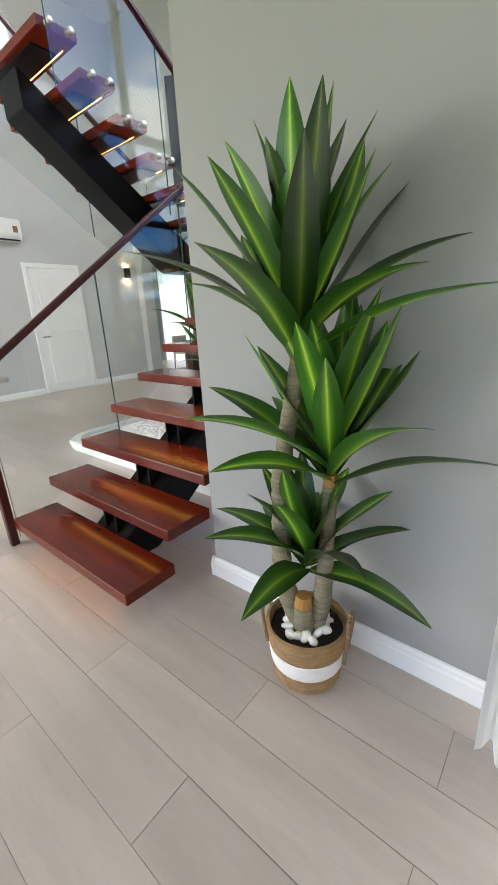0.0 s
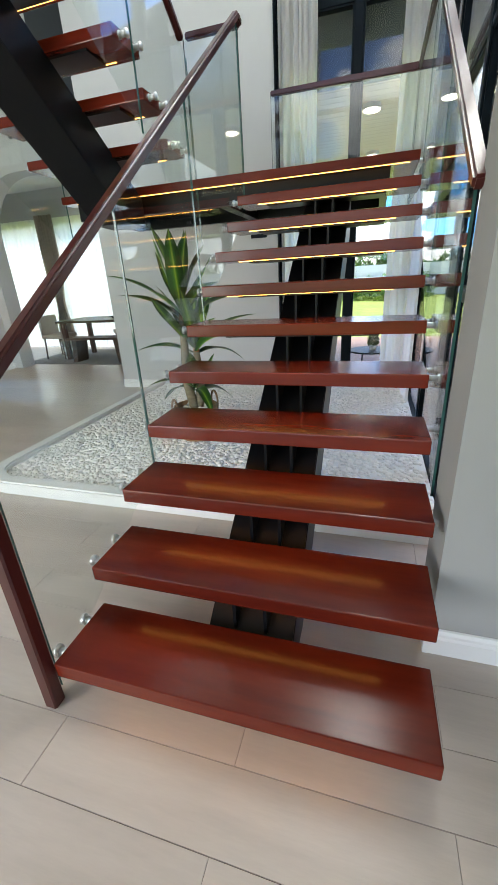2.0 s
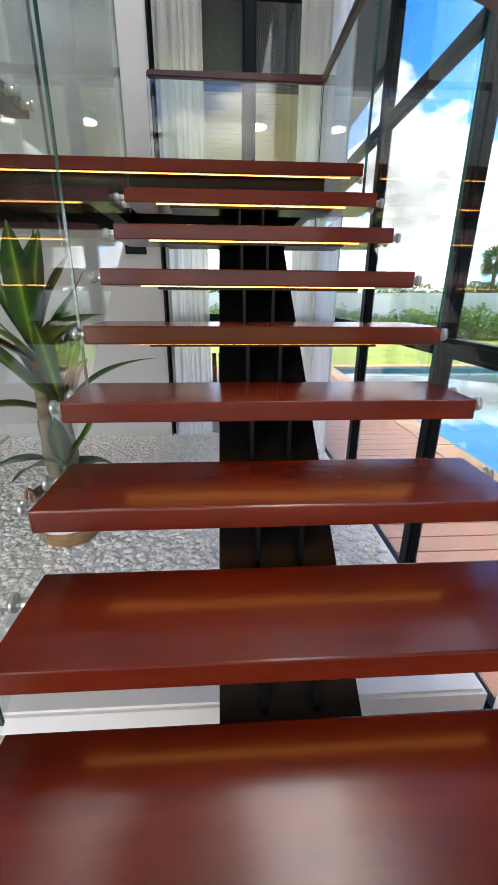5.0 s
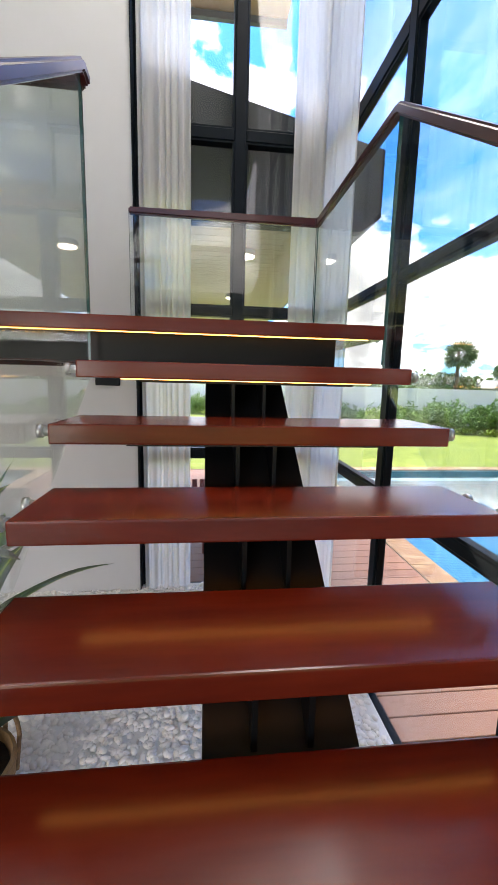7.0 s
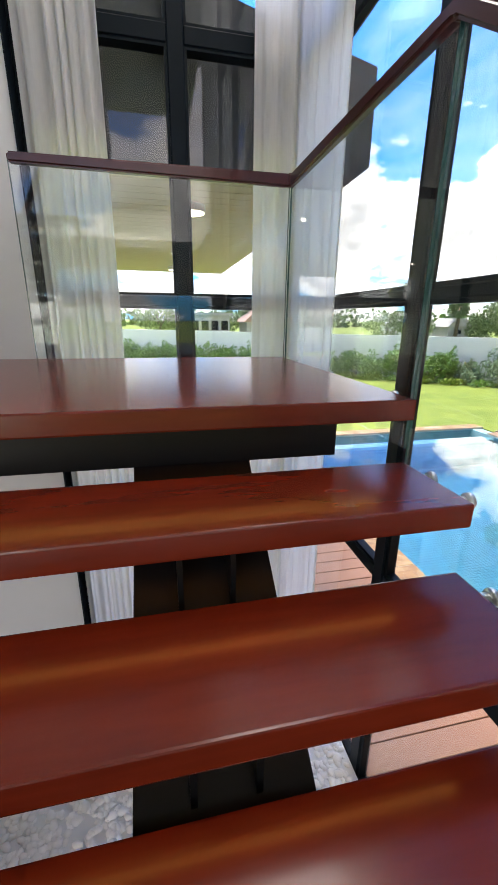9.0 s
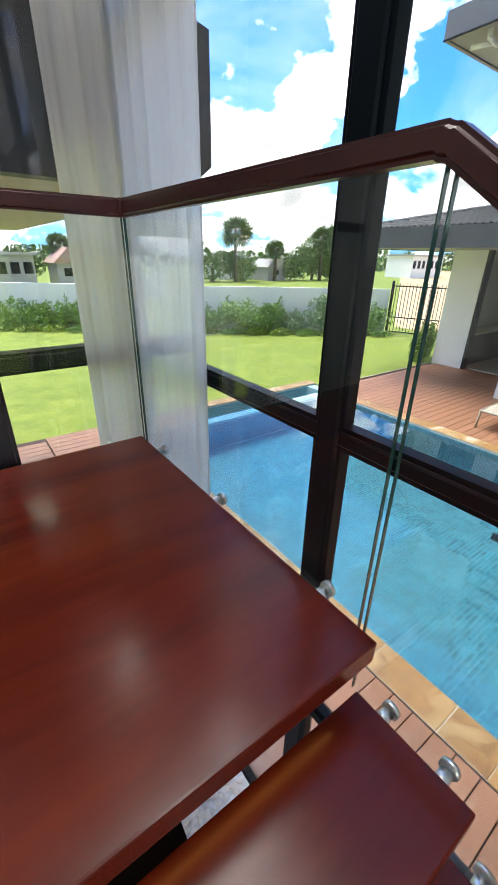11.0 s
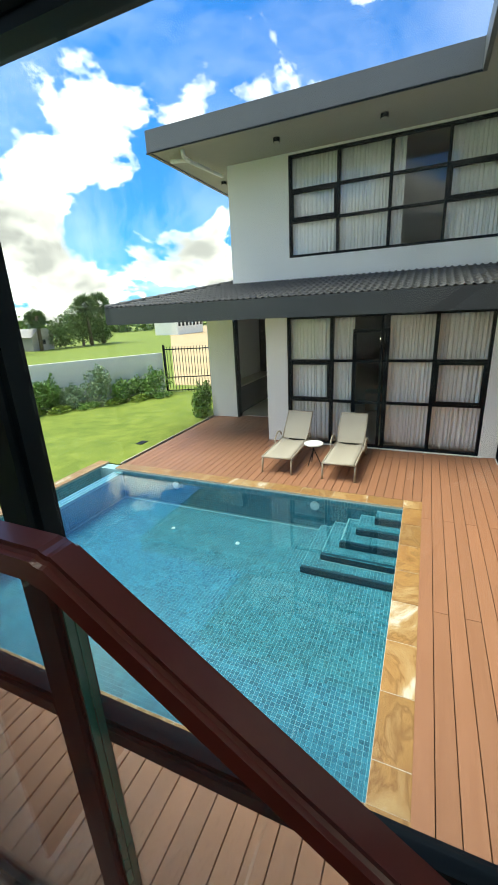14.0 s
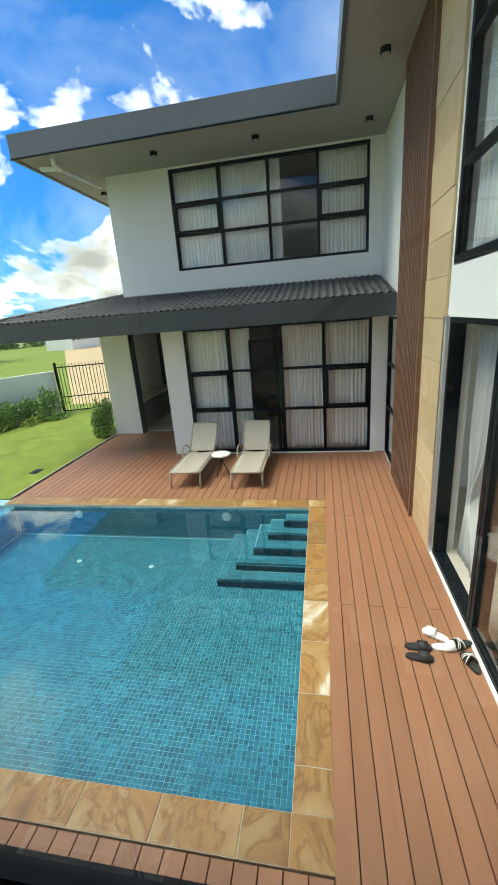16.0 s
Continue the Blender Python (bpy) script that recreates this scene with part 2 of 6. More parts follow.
CURTAIN = cloth("sheer white curtain", (0.97, 0.97, 0.95), 0.72, 0.05)
CURTAIN_GREY = cloth("pale grey curtain", (0.62, 0.63, 0.62), 0.25, 0.0)
CURTAIN_BEIGE = cloth("beige curtain", (0.52, 0.46, 0.38), 0.3, 0.0)
CURTAIN_HOUSE = cloth("white pleated curtain", (0.96, 0.965, 0.955), 0.05, 0.0)
FASCIA = material("grey metal fascia", (0.085, 0.095, 0.105), 0.45, second=(0.10, 0.11, 0.12), scale=0.7, grain=0.03)
FASCIA_DARK = material("charcoal metal fascia", (0.034, 0.041, 0.049), 0.45, second=(0.041, 0.048, 0.056), scale=0.7, grain=0.03)
CHARCOAL = material("charcoal cladding board", (0.022, 0.026, 0.031), 0.5, spec=0.3, second=(0.028, 0.032, 0.037), scale=0.9, grain=0.04)
SOFFIT = material("outdoor soffit board", (0.40, 0.37, 0.33), 0.8, second=(0.37, 0.34, 0.30), scale=1.0, grain=0.02)
SOFFIT_BOARD = material("cream soffit board", (0.62, 0.54, 0.38), 0.6, second=(0.56, 0.48, 0.33), scale=2, grain=0.04, stretch=(1, 12, 1))
SOFFIT_WOOD = material("pale wood soffit", (0.55, 0.38, 0.22), 0.6, second=(0.46, 0.30, 0.16), scale=2, grain=0.08, stretch=(8, 1, 1))
ROOF_TILE = material("charcoal roof tile", (0.050, 0.053, 0.058), 0.6, second=(0.075, 0.078, 0.082), scale=5, grain=0.10, vary=0.12)
SLAT_WOOD = material("brown timber slat", (0.15, 0.075, 0.045), 0.6, second=(0.20, 0.10, 0.06), scale=3, grain=0.12, stretch=(8, 8, 1), vary=0.1)
GRASS = material("lawn", (0.12, 0.18, 0.014), 0.9, second=(0.225, 0.28, 0.034), scale=2.6, grain=0.42, bump=0.6, bump_scale=60, detail=12)
SAND = material("sandy ground", (0.55, 0.40, 0.22), 0.95, second=(0.45, 0.34, 0.18), scale=0.4, grain=0.1)
# near-black base colour stands in for the low light deep in the rooms
ROOM_DIMNESS = material("interior colour darkened for dim rooms", (0.06, 0.06, 0.06), 0.8, second=(0.05, 0.05, 0.05), scale=2)
ROOM_FLOOR = material("pale tiled room floor", (0.45, 0.41, 0.36), 0.4, second=(0.50, 0.46, 0.40), scale=2)
LAMP_GLOW = material("lamp diffuser", (1, 0.97, 0.9), 0.5, emit=(1.0, 0.93, 0.8), strength=1.6)


# ---- builders ----
def tint_by_island(m, low=0.75, high=1.25):
    """Lets every loose piece of one joined mesh differ a little in tone."""
    n, l = m.node_tree.nodes, m.node_tree.links
    p = n["Principled BSDF"]
    geo, per, sc = n.new("ShaderNodeNewGeometry"), n.new("ShaderNodeMapRange"), n.new("ShaderNodeVectorMath")
    sc.operation = "SCALE"
    per.inputs[3].default_value, per.inputs[4].default_value = low, high
    l.new(geo.outputs["Random Per Island"], per.inputs[0])
    link = p.inputs["Base Color"].links[0]
    l.new(link.from_socket, sc.inputs[0])
    l.new(per.outputs[0], sc.inputs["Scale"])
    l.new(sc.outputs[0], p.inputs["Base Color"])


def empty(name, at=(0, 0, 0), label="", category="", group="", kind=""):
    ob = new(name)
    ob.location = at
    ob.empty_display_size = 0.1
    return tagged(ob, label, category, group, kind)


def part(name, bm, mat, parent=None, label="", smooth=False):
    me = bpy.data.meshes.new(name)
    bm.to_mesh(me)
    bm.free()
    me.materials.append(mat)
    if smooth:
        for f in me.polygons:
            f.use_smooth = True
    ob = new(name, me)
    if parent:
        ob.parent = parent
    if label:
        ob["label"] = label
    return ob


def piece(name, me, parent, m):
    """One more object on a mesh that alike pieces share."""
    ob = new(name, me)
    ob.parent = parent
    ob.matrix_basis = m
    return ob


def shared(name, bm, mat, smooth=False):
    me = bpy.data.meshes.new(name)
    bm.to_mesh(me)
    bm.free()
    me.materials.append(mat)
    if smooth:
        for f in me.polygons:
            f.use_smooth = True
    return me


def solid(*spans, bevel=0.0, seg=1):
    """A bmesh of boxes, each (x0, x1, y0, y1, z0, z1)."""
    bm = bmesh.new()
    for x0, x1, y0, y1, z0, z1 in spans:
        made = bmesh.ops.create_cube(bm, size=1)["verts"]
        bmesh.ops.transform(bm, matrix=Matrix.Translation(((x0 + x1) / 2, (y0 + y1) / 2, (z0 + z1) / 2)) @ Matrix.Diagonal((x1 - x0, y1 - y0, z1 - z0, 1)), verts=made)
    if bevel:
        bmesh.ops.bevel(bm, geom=list(bm.edges), offset=bevel, segments=seg, affect="EDGES", profile=0.6)
    return bm


def prism(outline, axis, a, b, bevel=0.0):
    """The outline, points in the other two axes, drawn out along axis from a to b."""
    bm = bmesh.new()
    def at(u, v, w):
        return {"x": (w, u, v), "y": (u, w, v), "z": (u, v, w)}[axis]
    low = [bm.verts.new(at(u, v, a)) for u, v in outline]
    high = [bm.verts.new(at(u, v, b)) for u, v in outline]
    bm.faces.new(low[::-1])
    bm.faces.new(high)
    for i in range(len(outline)):
        j = (i + 1) % len(outline)
        bm.faces.new((low[i], low[j], high[j], high[i]))
    bmesh.ops.recalc_face_normals(bm, faces=bm.faces)
    if bevel:
        bmesh.ops.bevel(bm, geom=list(bm.edges), offset=bevel, segments=2, affect="EDGES")
    return bm


def tube(p, q, r, r2=None, sides=12, bm=None):
    bm = bm or bmesh.new()
    p, q = Vector(p), Vector(q)
    made = bmesh.ops.create_cone(bm, cap_ends=True, segments=sides, radius1=r, radius2=r if r2 is None else r2, depth=(q - p).length)["verts"]
    bmesh.ops.transform(bm, matrix=Matrix.Translation((p + q) / 2) @ (q - p).to_track_quat("Z", "Y").to_matrix().to_4x4(), verts=made)
    return bm


def sweep(points, width, height, bevel=0.006):
    """A rectangular rail along points, mitred at the bends."""
    bm = bmesh.new()
    pts = [Vector(p) for p in points]
    rings = []
    for i, p in enumerate(pts):
        back_way = (p - pts[i - 1]).normalized() if i else (pts[1] - p).normalized()
        on_way = (pts[i + 1] - p).normalized() if i + 1 < len(pts) else back_way
        mid = (back_way + on_way).normalized()
        flat_side = Vector((on_way.y + back_way.y, -(on_way.x + back_way.x), 0))
        side = flat_side.normalized() if flat_side.length > 1e-4 else Vector((1, 0, 0))
        up = side.cross(mid).normalized()
        if up.z < 0:
            up = -up
        grow = 1 / max(0.5, mid.dot(on_way))
        rise = grow if abs(back_way.z - on_way.z) > 1e-3 else 1.0
        wide = grow if rise == 1.0 else 1.0
        rings.append([bm.verts.new(p + side * (sx * width / 2 * wide) + up * (sz * height / 2 * rise)) for sx, sz in ((-1, -1), (1, -1), (1, 1), (-1, 1))])
    bm.faces.new(rings[0][::-1])
    bm.faces.new(rings[-1])
    for a, b in zip(rings, rings[1:]):
        for k in range(4):
            bm.faces.new((a[k], a[(k + 1) % 4], b[(k + 1) % 4], b[k]))
    bmesh.ops.recalc_face_normals(bm, faces=bm.faces)
    if bevel:
        bmesh.ops.bevel(bm, geom=list(bm.edges), offset=bevel, segments=3 if bevel > 0.008 else 2, affect="EDGES")
    return bm


def structure(name, bm, mat, label="", category=""):
    return tagged(part(name, bm, mat), label, category, "", "structure")


# ---- the setting: floors, walls, ceilings ----
DECK_Z = -0.05
floor = structure("floor", solid((-5.6, 4.0, -4.0, 0.5, -0.2, -0.004), (-5.6, 1.366, 0.5, 1.17, -0.2, -0.004), (-5.6, -1.60, 1.17, 5.3, -0.2, -0.004), (-8.0, -2.2, 5.3, 7.5, -0.2, -0.004)), GROUT, "wood-look plank floor with thin dark joints", "floor")
wall_stair = structure("wall_stair", solid((1.214, 2.62, 0.518, 0.77, 0, 3.05)), WALL_GREY, "grey painted wall beside the stair foot", "wall")
structure("wall_header", solid((2.62, 6.0, 0.5, 0.77, 3.0, 3.52)), RENDER_WHITE, "white band over the sliding door", "wall")
structure("wall_room_far", solid((6.0, 8.93, 0.5, 0.77, -0.1, 6.6), (8.93, 10.115, 0.5, 0.77, 2.95, 6.6), (8.93, 10.115, 0.2, 0.3, -0.1, 2.95), (10.115, 11.40, 0.5, 0.77, 3.4, 6.6)), RENDER_WHITE, "white outdoor wall behind slats and stone", "wall")
structure("wall_upper_stair", solid((1.214, 2.3, 0.518, 0.77, 3.05, 6.6)), WALL_LIGHT, "pale wall above the stair", "wall")
structure("wall_back", solid((-2.35, -0.095, 4.06, 4.3, -0.1, 6.6)), WALL_LIGHT, "pale grey wall behind the pebble bed", "wall")
structure("wall_left", solid((-5.63, -5.43, -4.0, 5.15, -0.1, 6.6)), WALL_LIGHT, "pale grey living room wall", "wall")
# unseen wall; its opening is assumed, with a fill lamp added there
structure("wall_behind", solid((-5.63, -4.6, -4.2, -4.0, -0.1, 3.6), (5.6, 8.0, -4.2, -4.0, -0.1, 3.6), (-4.6, 5.6, -4.2, -4.0, 2.75, 3.6), (-4.6, 5.6, -4.2, -4.0, -0.1, 0.05)), WALL_LIGHT, "plain unseen wall with an assumed long window opening", "wall")
day = new("rear_fill_lamp", bpy.data.lights.new("rear_fill_lamp", "AREA"))
day.data.shape, day.data.size, day.data.size_y, day.data.energy, day.data.color = "RECTANGLE", 2.8, 2.4, REAR_FILL, (0.97, 0.99, 1.03)
day.matrix_world = look((-3.1, -3.98, 1.6), (-1.1, -1.2, 0.2))
door_day = new("door_daylight", bpy.data.lights.new("door_daylight", "AREA"))
door_day.data.shape, door_day.data.size, door_day.data.size_y, door_day.data.energy, door_day.data.color = "RECTANGLE", 2.8, 2.3, DOOR_DAYLIGHT, (0.97, 0.99, 1.03)
door_day.matrix_world = look((4.55, 0.40, 1.6), (3.9, -1.2, 0.5))
# lamp added out of view to brighten the stair hall like sky light
high = new("high_fill_lamp", bpy.data.lights.new("high_fill_lamp", "AREA"))
high.data.shape, high.data.size, high.data.size_y, high.data.energy, high.data.color = "RECTANGLE", 2.9, 1.4, HIGH_FILL, (0.97, 0.99, 1.03)
high.matrix_world = look((1.33, 2.55, 5.8), (-3.2, 1.6, 2.2))
structure("wall_living_end", solid((8.0, 8.2, -4.2, 0.77, -0.1, 3.6)), WALL_LIGHT, "plain wall at the far end of the living room", "wall")
structure("wall_dining_side", solid((-2.35, -2.15, 4.3, 7.5, -0.1, 4.0), (-8.2, -8.0, 5.15, 7.5, -0.1, 3.5), (-8.0, -5.63, 5.15, 5.45, -0.1, 3.5)), WALL_LIGHT, "plain dining room side wall", "wall")
structure("ceiling_entry", solid((-5.63, 1.212, -4.2, -0.6, 3.05, 3.33), (1.212, 8.2, -4.2, 0.498, 3.05, 3.33)), WALL_LIGHT, "plain ceiling slab of the upper floor", "ceiling")
structure("ceiling_void", solid((-5.63, 1.45, -4.2, 4.3, 6.6, 6.8), (-5.63, -2.15, 4.3, 5.45, 6.6, 6.8)), WALL_WHITE, "high white ceiling over the stair", "ceiling")
structure("ceiling_dining", solid((-8.2, -2.15, 5.45, 7.6, 3.3, 3.5)), WALL_WHITE, "white dining room ceiling", "ceiling")
structure("living_floor", solid((4.0, 8.0, -4.0, 0.66, -0.2, -0.002)), ROOM_FLOOR, "pale tiled living room floor", "floor")

# arch between hall and dining room
def arch_wall():
    x0, x1, y0, y1, top = -5.43, -2.35, 5.15, 5.45, 6.6
    a0, a1, spring, r = -5.25, -2.40, 2.15, 0.85
    pts = [(x0, 0), (a0, 0), (a0, spring)]
    for i in range(1, 9):
        g = math.pi - i * math.pi / 16
        pts.append((a0 + r + r * math.cos(g), spring + r * math.sin(g)))
    for i in range(0, 9):
        g = math.pi / 2 - i * math.pi / 16
        pts.append((a1 - r + r * math.cos(g), spring + r * math.sin(g)))
    pts += [(a1, 0), (x1, 0), (x1, top), (x0, top)]
    return prism(pts, "y", y0, y1)
structure("wall_arch", arch_wall(), WALL_LIGHT, "pale wall with a wide rounded arch", "wall")

# skirting boards
def skirting(name, spans):
    bm = bmesh.new()
    for (x0, y0), (x1, y1) in spans:
        a, b = Vector((x0, y0, 0)), Vector((x1, y1, 0))
        run = (b - a).normalized()
        out = Vector((run.y, -run.x, 0))
        profile = ((0, 0), (0.020, 0), (0.020, 0.072), (0.014, 0.080), (0.014, 0.092), (0.008, 0.104), (0, 0.106))
        ends = [[bm.verts.new(p + out * u + Vector((0, 0, v))) for u, v in profile] for p in (a, b)]
        bm.faces.new(ends[0])
        bm.faces.new(ends[1][::-1])
        for k in range(len(profile)):
            j = (k + 1) % len(profile)
            bm.faces.new((ends[0][k], ends[0][j], ends[1][j], ends[1][k]))
    bmesh.ops.recalc_face_normals(bm, faces=bm.faces)
    return structure(name, bm, TRIM, "white moulded skirting board", "skirting")
skirting("baseboard", [((1.1955, 0.518), (2.62, 0.518)), ((1.214, 0.77), (1.214, 0.4965))])
skirting("baseboard_left", [((-5.43, -4.0), (-5.43, 2.68)), ((-5.43, 3.72), (-5.43, 5.15))])
skirting("baseboard_back", [((-2.35, 4.06), (-1.82, 4.06))])
skirting("baseboard_end", [((-2.35, 5.15), (-2.35, 4.06))])

# ground: pool, deck bed, lawn, far land
ground = structure("ground", solid((-400, 2.2, 9.15, 500, -0.4, -0.09), (2.2, 8.5, 9.15, 500, -0.4, -0.09), (7.56, 8.5, 8.62, 9.15, -0.4, -0.09), (8.5, 500, 8.62, 500, -0.4, -0.09), (13.2, 500, -300, 8.62, -0.4, -0.09), (-400, 13.2, -300, -4.2, -0.4, -0.12)), GRASS, "bright green lawn", "lawn")
structure("deck_bed", solid((1.42, 2.56, 0.78, 9.15, -0.3, -0.085), (2.56, 13.2, 0.78, 2.16, -0.3, -0.085), (7.55, 13.2, 2.16, 8.62, -0.3, -0.085), (-9.0, 1.42, 4.3, 9.15, -0.3, -0.085)), DECK_UNDER, "dark base under the deck boards", "deck")

# ---- pebble bed and its kerb ----
def kerb():
    bm = bmesh.new()
    x0, y0, y1, r, w, h = -1.82, 1.17, 4.06, 0.34, 0.11, 0.09
    outer, inner = [(1.36, y0)], [(1.36, y0 + w)]
    for i in range(0, 11):
        g = -math.pi / 2 - i * math.pi / 20
        c = (x0 + r, y0 + r)
        outer.append((c[0] + r * math.cos(g), c[1] + r * math.sin(g)))
        inner.append((c[0] + (r - w) * math.cos(g), c[1] + (r - w) * math.sin(g)))
    outer.append((x0, y1))
    inner.append((x0 + w, y1))
    rows = [[bm.verts.new((x, y, z)) for (x, y) in line] for line, z in ((outer, 0), (outer, h), (inner, h), (inner, 0))]
    for a, b in zip(rows, rows[1:] + rows[:1]):
        for k in range(len(outer) - 1):
            bm.faces.new((a[k], a[k + 1], b[k + 1], b[k]))
    for k in (0, -1):
        bm.faces.new([row[k] for row in rows])
    bmesh.ops.recalc_face_normals(bm, faces=bm.faces)
    long_edges = [e for e in bm.edges if all(abs(v.co.z - h) < 1e-4 for v in e.verts) and e.calc_face_angle(0) > 0.5]
    bmesh.ops.bevel(bm, geom=long_edges, offset=0.012, segments=2, affect="EDGES")
    return bm
tagged(part("pebble_bed_kerb", kerb(), KERB_WHITE), "low white kerb with a rounded corner round the pebble bed", "kerb", "", "structure")
structure("pebble_bed_base", solid((-1.75, 1.36, 1.24, 4.06, -0.1, 0.051), (-0.094, 1.36, 4.06, 4.148, -0.1, 0.051)), KERB_WHITE, "bed under the white pebbles", "pebble bed")


def pebbles(name, count, x0, x1, y0, y1, z, size, mat, spread=0.35):
    """Many rounded stones in one mesh."""
    bm = bmesh.new()
    bmesh.ops.create_icosphere(bm, subdivisions=1, radius=1)
    base_v = np.array([v.co[:] for v in bm.verts])
    base_f = np.array([[v.index for v in f.verts] for f in bm.faces])
    bm.free()
    rng = np.random.default_rng(4)
    nv = len(base_v)
    verts = np.empty((count * nv, 3))
    for i in range(count):
        s = size * (1 + spread * rng.standard_normal() * 0.6)
        v = base_v * np.array((s * rng.uniform(0.9, 1.5), s * rng.uniform(0.7, 1.0), s * rng.uniform(0.42, 0.62)))
        g, tip = rng.uniform(0, 6.28), rng.uniform(-0.25, 0.25)
        ct, st = math.cos(tip), math.sin(tip)
        v = v @ np.array(((1, 0, 0), (0, ct, -st), (0, st, ct)))
        c, sn = math.cos(g), math.sin(g)
        v = v @ np.array(((c, -sn, 0), (sn, c, 0), (0, 0, 1)))
        verts[i * nv:(i + 1) * nv] = v + np.array((rng.uniform(x0, x1), rng.uniform(y0, y1), z + rng.uniform(0, 0.012)))
    faces = (base_f[None] + (np.arange(count) * nv)[:, None, None]).reshape(-1, 3)
    me = bpy.data.meshes.new(name)
    me.from_pydata(verts.tolist(), [], faces.tolist())
    me.materials.append(mat)
    me.polygons.foreach_set("use_smooth", [True] * len(faces))
    return new(name, me)
tint_by_island(PEBBLE, 0.90, 1.06)
tagged(pebbles("white_pebbles", 15500, -1.69, 1.34, 1.30, 4.12, 0.046, 0.0188, PEBBLE), "smooth white decorative pebbles filling the bed", "pebbles", "", "stuff")

# ---- staircase ----
RISE, GOING, DEEP, THICK, WIDE = 0.185, 0.2585, 0.276, 0.058, 1.178
LAND_Z, LAND_Y = 11 * RISE, 2.579
stair = empty("staircase", (0, 0, 0), "floating mahogany staircase on a black steel spine with glass balustrades", "staircase")


def tread_mesh(x0, x1, deep):
    return shared("tread", solid((x0, x1, 0, deep, -THICK, 0), bevel=0.005, seg=2), MAHOGANY)
lower_tread = tread_mesh(0, WIDE, DEEP)
led_mesh = shared("led_strip", solid((0.14, WIDE - 0.14, 0.030, 0.036, -THICK - 0.003, -THICK + 0.001)), LED)
plate_mesh = shared("bearing_plate", solid((0.20, WIDE - 0.20, 0.05, 0.23, -THICK - 0.012, -THICK)), STEEL)
for i in range(1, 11):
    m = Matrix.Translation((0, (i - 1) * GOING, i * RISE))
    t = piece("tread", lower_tread, stair, m)
    piece("led_strip", led_mesh, t, Matrix())
    piece("bearing_plate", plate_mesh, t, Matrix())
landing = part("landing", solid((-1.63, WIDE, LAND_Y, 3.83, LAND_Z - THICK, LAND_Z), bevel=0.005, seg=2), MAHOGANY, stair)
part("led_strip", solid((-1.5, WIDE - 0.06, LAND_Y + 0.03, LAND_Y + 0.037, LAND_Z - THICK - 0.0025, LAND_Z - THICK + 0.001)), LED, landing, "warm led strip under the nosing")
part("landing_frame", solid((-1.55, 1.0, LAND_Y + 0.10, LAND_Y + 0.16, LAND_Z - THICK - 0.12, LAND_Z - THICK), (-1.55, 1.0, 3.6, 3.66, LAND_Z - THICK - 0.12, LAND_Z - THICK), (-1.55, -1.49, LAND_Y + 0.16, 3.6, LAND_Z - THICK - 0.12, LAND_Z - THICK), (0.94, 1.0, LAND_Y + 0.16, 3.6, LAND_Z - THICK - 0.12, LAND_Z - THICK), (-0.28, -0.2, LAND_Y + 0.16, 3.6, LAND_Z - THICK - 0.12, LAND_Z - THICK)), STEEL, stair, "black steel landing frame")
UP_Y, UP_GO, UP_RISE, UP_X = 2.27, 0.262, 0.186, -0.45
for k in range(1, 7):
    m = Matrix.Translation((UP_X - WIDE, UP_Y - (k - 1) * UP_GO + DEEP, LAND_Z + k * UP_RISE)) @ Matrix.Diagonal((1, -1, 1, 1))
    t = piece("tread", lower_tread, stair, m)
    piece("led_strip", led_mesh, t, Matrix())
    piece("bearing_plate", plate_mesh, t, Matrix())


S0, S1 = 0.43, 0.745
slope = RISE / GOING
def beam_top(y):
    """Height of the lower spine's upper face."""
    return 0.112 + (y - 0.25) * slope
part("spine_beam", prism([(0.094, 0), (0.51, 0), (2.70, beam_top(2.70) - 0.30), (2.70, beam_top(2.70))], "x", S0, S1, bevel=0.004), STEEL, stair, "black painted steel spine beam")
for i in range(1, 11):
    z, y = i * RISE - THICK - 0.012, (i - 1) * GOING
    front = y + 0.05 if i > 1 else y + 0.125
    for sx in (S0 + 0.095, S1 - 0.107):
        part("gusset", prism([(front, z), (y + 0.24, z), (y + 0.24, beam_top(y + 0.24) - 0.02), (front, beam_top(front) - 0.02)], "x", sx, sx + 0.012), STEEL, stair)
UP_S = (-1.19, -0.89)
top_z = LAND_Z + 6 * UP_RISE
part("spine_beam", prism([(2.62, LAND_Z - THICK - 0.02), (2.62, LAND_Z - 0.28), (2.36, LAND_Z - 0.27), (1.0, top_z - 0.35), (1.0, top_z - 0.10)], "x", UP_S[0], UP_S[1], bevel=0.004), STEEL, stair, "black painted steel upper spine beam")


def glass(name, outline, x, parent, thick=0.008):
    """A glass panel standing in a plane of constant x, outline in y and z, with its green edge."""
    g = part(name, prism(outline, "x", x - thick / 2, x + thick / 2), GLASS, parent, "clear toughened glass panel")
    for (a, b), (c, d) in zip(outline, outline[1:] + outline[:1]):
        if abs(a - c) < 0.02:
            part("glass_edge", solid((x - thick / 2 - 0.0006, x + thick / 2 + 0.0006, a - 0.0011, a + 0.0011, min(b, d), max(b, d))), GLASS_EDGE, g, "dark green polished glass edge")
    return g


